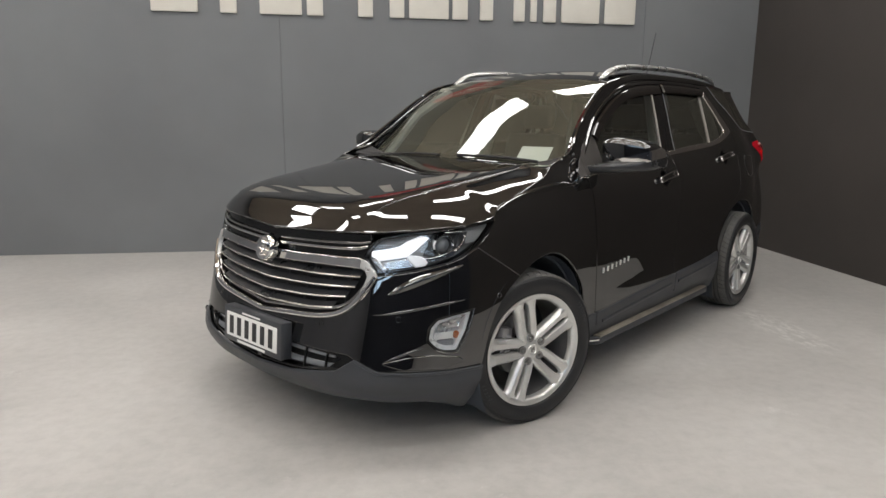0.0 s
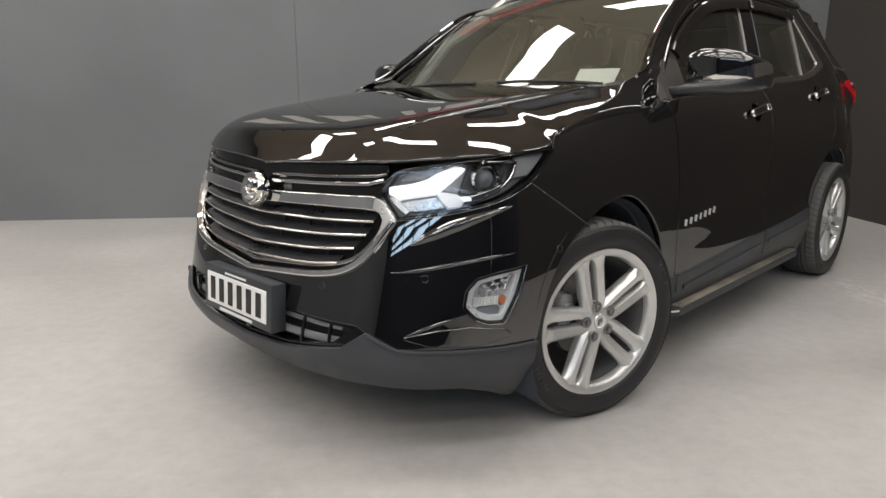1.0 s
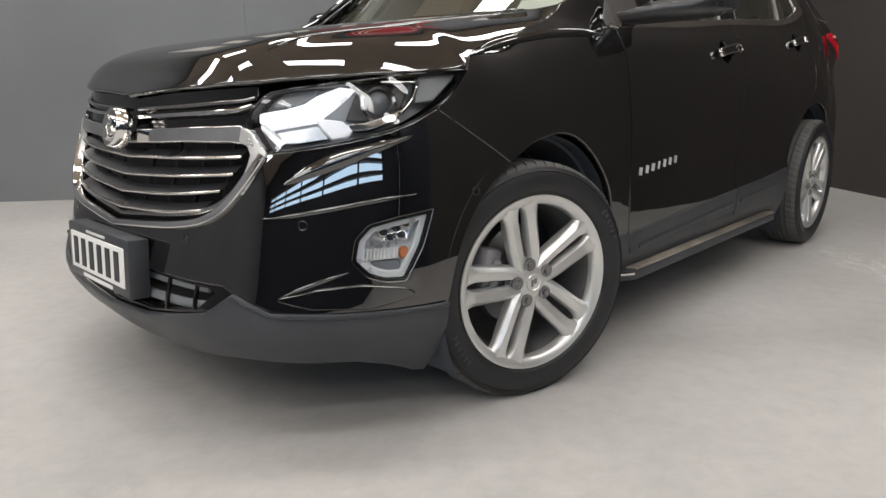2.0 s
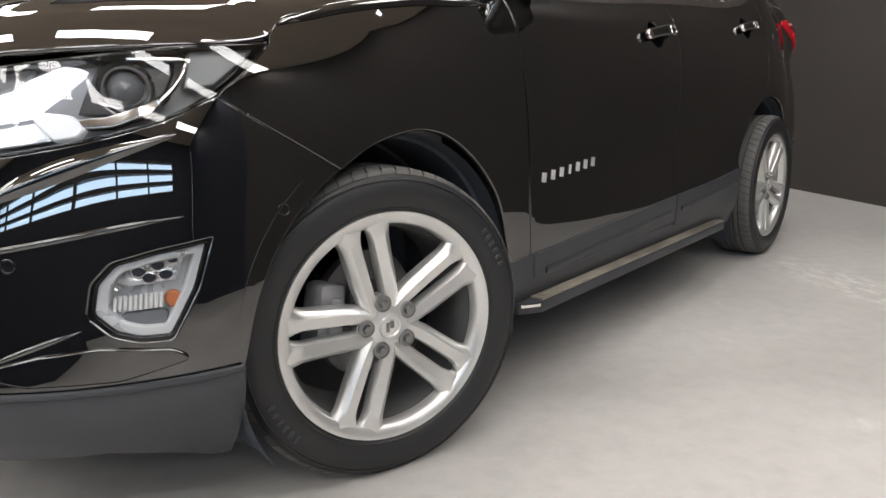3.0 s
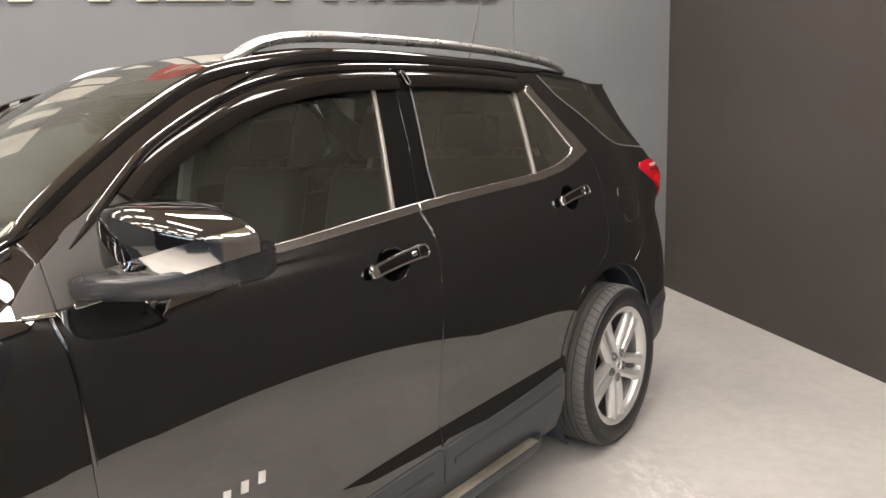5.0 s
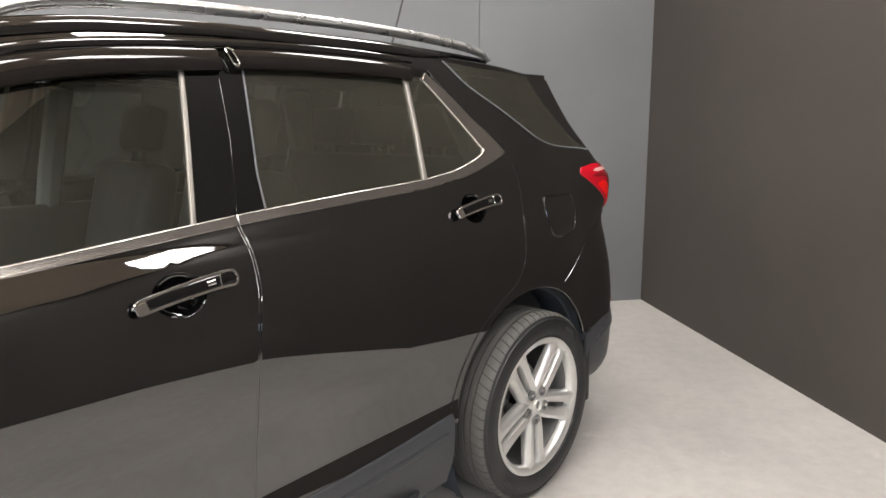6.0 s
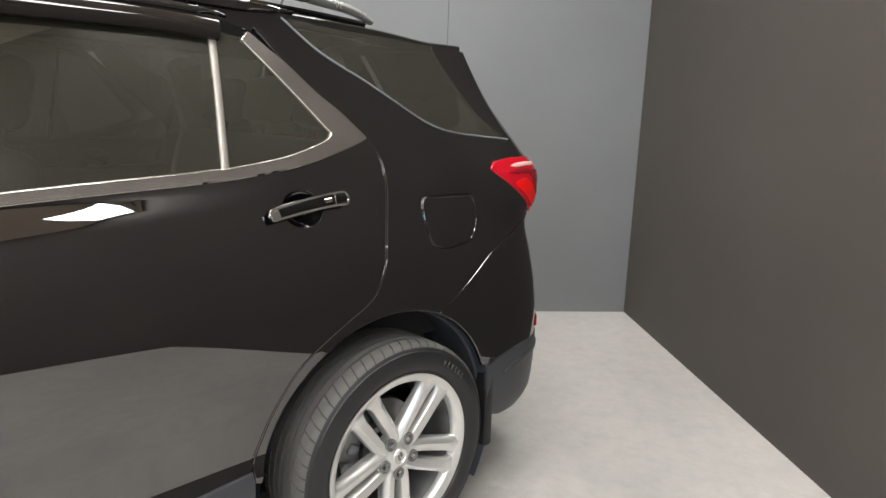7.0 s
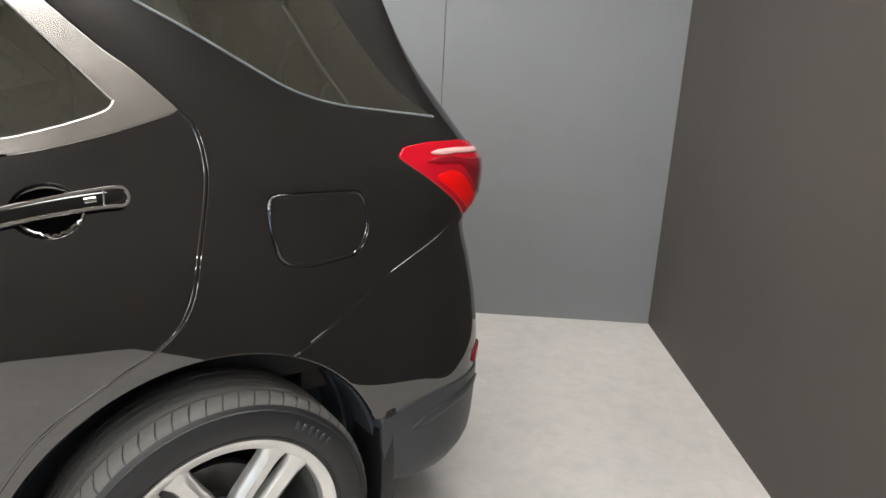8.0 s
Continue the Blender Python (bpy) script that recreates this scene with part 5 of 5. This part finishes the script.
# ---- wheels ----
def wheel_parts(parent_name, phase):
    """A wheel about its own centre: axle along y, outer face towards -y."""
    bm = bmesh.new()
    prof = [(.262, -.100), (.270, -.108), (.285, -.115), (.305, -.118), (.325, -.115), (.340, -.108), (.349, -.100), (.354, -.092), (.354, .09), (.34, .108), (.31, .116), (.27, .108), (.262, .1)]
    lathe(bm, prof, 96)
    bmesh.ops.recalc_face_normals(bm, faces=bm.faces)
    wheel = part(parent_name, bm, RUBBER, None)
    # raised rings on the sidewall
    bm = bmesh.new()
    for r0, y0 in ((.2735, -.1095), (.334, -.1115)):
        lathe(bm, [(r0 - .003, y0 + .002), (r0 - .001, y0 - .002), (r0 + .001, y0 - .002), (r0 + .003, y0 + .002)], 72)
    part("sidewall_ring", bm, RUBBER, wheel)
    # tread: ribs, and notched shoulder blocks
    bm = bmesh.new()
    for y0, y1 in ((-.052, -.030), (-.024, -.003), (.003, .024), (.030, .052)):
        lathe(bm, [(.353, y0), (.360, y0 + .001), (.3605, (y0 + y1) / 2), (.360, y1 - .001), (.353, y1)], 96)
    part("tread_rib", bm, TREAD, wheel)
    bm = bmesh.new()
    for sgn in (-1, 1):
        n = 64
        for k in range(n):
            a0, a1 = 2 * math.pi * (k + .06) / n, 2 * math.pi * (k + .94) / n
            prof = [(.352, .058), (.3595, .059), (.3585, .082), (.3545, .096), (.346, .105)]
            q = []
            for a in (a0, (a0 + a1) / 2, a1):
                q.append([bm.verts.new((r * math.cos(a + .25 * (h - .08) * 4), sgn * h, r * math.sin(a + .25 * (h - .08) * 4))) for r, h in prof])
            for r0, r1 in zip(q, q[1:]):
                for i in range(len(prof) - 1):
                    bm.faces.new((r0[i], r0[i + 1], r1[i + 1], r1[i]))
            for r in (q[0], q[-1]):
                c = [bm.verts.new((v.co.x * .982, v.co.y, v.co.z * .982)) for v in r]
                for i in range(len(prof) - 1):
                    bm.faces.new((r[i], r[i + 1], c[i + 1], c[i]))
    bmesh.ops.recalc_face_normals(bm, faces=bm.faces)
    tagged(part("tread_pattern", bm, TREAD, wheel), kind="stuff")
    # small plain bars where the sidewall is lettered
    bm = bmesh.new()
    for base in (20, 200):
        for k in range(6):
            a = radians(base + k * 3.6)
            box(bm, (-.008, -.0015, -.004), (.008, .002, .004), .001, segments=1, m=Matrix.Translation((.312 * math.cos(a), -.1185, .312 * math.sin(a))) @ Matrix.Rotation(-a, 4, "Y"))
    tagged(part("sidewall_relief", bm, BLADE, wheel), kind="stuff")
    # rim: barrel and lip
    bm = bmesh.new()
    lathe(bm, [(.233, -.070), (.2365, -.092), (.241, -.099), (.2535, -.104), (.2585, -.1065), (.2645, -.107), (.2665, -.102), (.262, -.095)], 96)
    bmesh.ops.recalc_face_normals(bm, faces=bm.faces)
    rim = part("rim", bm, ALLOY, wheel, "silver alloy rim with five twin spokes")
    bm = bmesh.new()
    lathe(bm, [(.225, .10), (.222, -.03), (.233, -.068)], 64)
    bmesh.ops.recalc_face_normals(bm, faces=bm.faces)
    part("barrel", bm, ALLOY_SHADED, rim)
    # five twin spokes
    for k in range(5):
        a = radians(phase + 72 * k)
        turn = Matrix.Rotation(-a, 4, "Y")
        for sg in (-1, 1):
            bm = bmesh.new()
            rings = []
            #       r     centre  half width  face y  depth
            for r, c, w, y, d in ((.030, .0215, .0205, -.084, .030), (.070, .0290, .0205, -.088, .036), (.110, .0325, .0215, -.091, .036), (.160, .0345, .0225, -.094, .034), (.205, .0365, .0240, -.097, .030), (.222, .0375, .0285, -.098, .026), (.238, .0385, .0365, -.099, .022), (.257, .0405, .0405, -.100, .018)):
                c *= sg
                if sg > 0:
                    prof = [(c - w, y + .010), (c - w * .82, y + .003), (c + w * .25, y - .003), (c + w * .80, y + .006), (c + w, y + .016), (c + w, y + d), (c - w, y + d)]
                else:
                    prof = [(c + w, y + .010), (c + w * .82, y + .003), (c - w * .25, y - .003), (c - w * .80, y + .006), (c - w, y + .016), (c - w, y + d), (c + w, y + d)]
                rings.append([bm.verts.new((r, yy, u)) for u, yy in prof])
            for r0, r1 in zip(rings, rings[1:]):
                for i in range(7):
                    bm.faces.new((r0[i], r0[(i + 1) % 7], r1[(i + 1) % 7], r1[i]))
            bm.faces.new(rings[0])
            bm.faces.new(rings[-1])
            bmesh.ops.recalc_face_normals(bm, faces=bm.faces)
            bmesh.ops.transform(bm, matrix=turn, verts=bm.verts)
            part("spoke", bm, ALLOY, rim)
        bm = bmesh.new()
        lathe(bm, [(.0112, -.070), (.0112, -.096), (.0092, -.1005), (.001, -.1015)], 6)
        bmesh.ops.transform(bm, matrix=turn @ Matrix.Translation((.0575, 0, 0)), verts=bm.verts)
        bmesh.ops.recalc_face_normals(bm, faces=bm.faces)
        part("wheel_nut", bm, STEEL, rim)
        # darker disc round the nut: shade of its pocket put into the colour
        bm = bmesh.new()
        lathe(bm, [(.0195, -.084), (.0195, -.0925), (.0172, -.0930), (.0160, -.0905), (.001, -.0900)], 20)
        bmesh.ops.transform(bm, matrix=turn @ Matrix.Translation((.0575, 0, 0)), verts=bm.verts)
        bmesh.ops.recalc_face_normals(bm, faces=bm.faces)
        part("nut_recess", bm, ALLOY_SHADED, rim)
    bm = bmesh.new()
    lathe(bm, [(.001, -.094), (.020, -.0935), (.0225, -.097), (.026, -.097), (.0285, -.093), (.045, -.087), (.075, -.076), (.075, -.05), (.001, -.05)], 40)
    bmesh.ops.recalc_face_normals(bm, faces=bm.faces)
    hub = part("hub", bm, ALLOY, rim)
    bm = bmesh.new()
    box(bm, (-.010, -.0965, -.012), (-.002, -.092, .010), .002)
    box(bm, (.000, -.0965, -.004), (.010, -.092, .013), .003)
    part("hub_mark", bm, STEEL, hub)
    return wheel


def brake(parent, x, y, side, cal):
    """Disc and caliper inside a wheel, which do not turn with it."""
    bm = bmesh.new()
    lathe(bm, [(.04, -.02), (.075, -.035), (.080, -.018), (.150, -.018), (.152, -.014), (.152, .004), (.08, .004)], 48)
    bmesh.ops.recalc_face_normals(bm, faces=bm.faces)
    disc = part("brake_disc", bm, STEEL, parent)
    disc.matrix_local = Matrix.Translation((x, y, .358)) @ Matrix.Diagonal((1, -side, 1, 1))
    bm = bmesh.new()
    a = radians(cal)
    t = Matrix.Rotation(-a, 4, "Y")
    box(bm, (.095, -.052, -.075), (.172, .02, .075), .018, m=t)
    box(bm, (.105, -.062, -.045), (.150, -.04, -.008), .012, m=t)
    box(bm, (.105, -.062, .010), (.150, -.04, .047), .012, m=t)
    part("caliper", bm, CALIPER, disc)


CALIPER = simple("cast_grey_caliper", (0.30, 0.30, 0.31), 0.5, metal=0.4, grain=0.2)
front = wheel_parts("wheel", 103.0)
front.parent = car
front.matrix_local = pose(.038, -.808, .351, 0, 0, -16.2)
tagged(front, "black tyre on a silver twin-spoke alloy rim")
copy_thing(front, pose(.044, .806, .351, 0, 0, 180 - 16.2))
rear = copy_thing(front, pose(2.725, -.832, .36, 0, -22, 0))
copy_thing(front, pose(2.725, .806, .36, 0, 0, 180))
brake(car, .04, -.772, -1, 168)
brake(car, 0, .79, 1, 168)
brake(car, 2.725, -.800, -1, 150)
brake(car, 2.725, .79, 1, 150)

# ---- cabin ----
def seat(x, y, wide, name="seat"):
    bm = bmesh.new()
    box(bm, (x - .25, y - wide, .55), (x + .25, y + wide, .74), .06, segments=3)
    box(bm, (-.07, -wide, 0), (.07, wide, .62), .055, m=pose(x + .27, y, .68, 0, 14, 0), segments=3)
    for o in ((0,) if wide < .4 else (-.36, 0, .36)):
        box(bm, (-.045, o - .13, .66), (.045, o + .13, .84), .04, m=pose(x + .27, y, .68, 0, 14, 0), segments=3)
        box(bm, (-.01, o - .05, .60), (.01, o - .03, .70), m=pose(x + .27, y, .68, 0, 14, 0))
        box(bm, (-.01, o + .03, .60), (.01, o + .05, .70), m=pose(x + .27, y, .68, 0, 14, 0))
    part(name, bm, SEAT, car, "dark leather seat")


seat(1.45, -.37, .25, "front_seat")
seat(1.45, .37, .25, "front_seat")
seat(2.38, 0, .60, "rear_bench")
bm = bmesh.new()
box(bm, (.52, -.70, .85), (.92, .70, 1.08), .05, segments=3)
box(bm, (.60, .15, 1.06), (.84, .58, 1.12), .03, segments=3)
part("dashboard", bm, SEAT, car)
bm = bmesh.new()
lathe(bm, [(.18 + .013 * math.cos(a), .013 * math.sin(a)) for a in np.linspace(0, 2 * math.pi, 9)[:-1]], 40, axis="x", closed=True)
lathe(bm, [(.001, -.015), (.05, -.012), (.06, .01)], 20, axis="x")
for a in (0, 180, 270):
    box(bm, (-.008, -.02, .05), (.008, .02, .175), .005, m=Matrix.Rotation(radians(a + 90), 4, "X"))
wheel_s = part("steering_wheel", bm, SEAT, car)
wheel_s.matrix_local = pose(.98, .37, 1.04, 0, -22, 0)
bm = bmesh.new()
box(bm, (.46, -.70, .62), (3.2, -.66, 1.12), .015)
box(bm, (.46, .66, .62), (3.2, .70, 1.12), .015)
box(bm, (3.05, -.60, .5), (3.25, .60, 1.05), .03)
part("door_lining", bm, SEAT, car)
panel("headlining", car, GREYTRIM, [(1.10, 0), (1.12, -.45), (1.25, -.56), (3.05, -.53), (3.1, 0)], surface=upper, both=True, out=-.05, depth=0)
for sd in (-1, 1):
    for path, r in (([(1.62, sd * .74, .9), (1.66, sd * .68, 1.25), (1.70, sd * .60, 1.56)], .045), ([(.62, sd * .76, 1.1), (.86, sd * .66, 1.42), (1.12, sd * .60, 1.57)], .03), ([(2.75, sd * .66, 1.0), (2.8, sd * .58, 1.3), (2.72, sd * .50, 1.55)], .07)):
        bm = bmesh.new()
        tube(bm, path, r, 8)
        part("pillar_lining", bm, GREYTRIM, car)
bm = bmesh.new()
box(bm, (-.012, -.12, -.035), (.018, .12, .035), .012, m=pose(1.02, 0, 1.48, 0, -15, 0))
part("rear_view_mirror", bm, GLOSS_BLACK, car)
bm = bmesh.new()
box(bm, (-.06, -.09, -.001), (.06, .09, .001), m=pose(.60, -.47, 1.205, 0, -38, 12))
part("paper_slip", bm, WHITE, car, "white slip of paper behind the windscreen")
# ---- ceiling lights ----
def ceiling_light(x, y, lx, ly):
    """A flat panel light in a thin frame."""
    ob = thing("ceiling_light", "long white light panel flush on the brown ceiling", "ceiling light", ROOM @ pose(x, y, ROOM_Z), "ceiling light panels")
    bm = bmesh.new()
    box(bm, (-lx, -ly, -.035), (lx, ly, -.03))
    part("diffuser", bm, PANEL, ob, smooth=False)
    for a, b in (((-lx - .02, -ly - .02), (lx + .02, -ly)), ((-lx - .02, ly), (lx + .02, ly + .02)), ((-lx - .02, -ly), (-lx, ly)), ((lx, -ly), (lx + .02, ly))):
        bm = bmesh.new()
        box(bm, (*a, -.04), (*b, -.003))
        part("frame", bm, WHITE, ob, smooth=False)
    return ob


for lx in (-0.75, -2.8, -4.85, -6.9, -8.95, -11.0):
    for ly in (-1.45, -3.85, -6.25, -8.65, -11.05):
        ceiling_light(lx, ly, .65, .22)
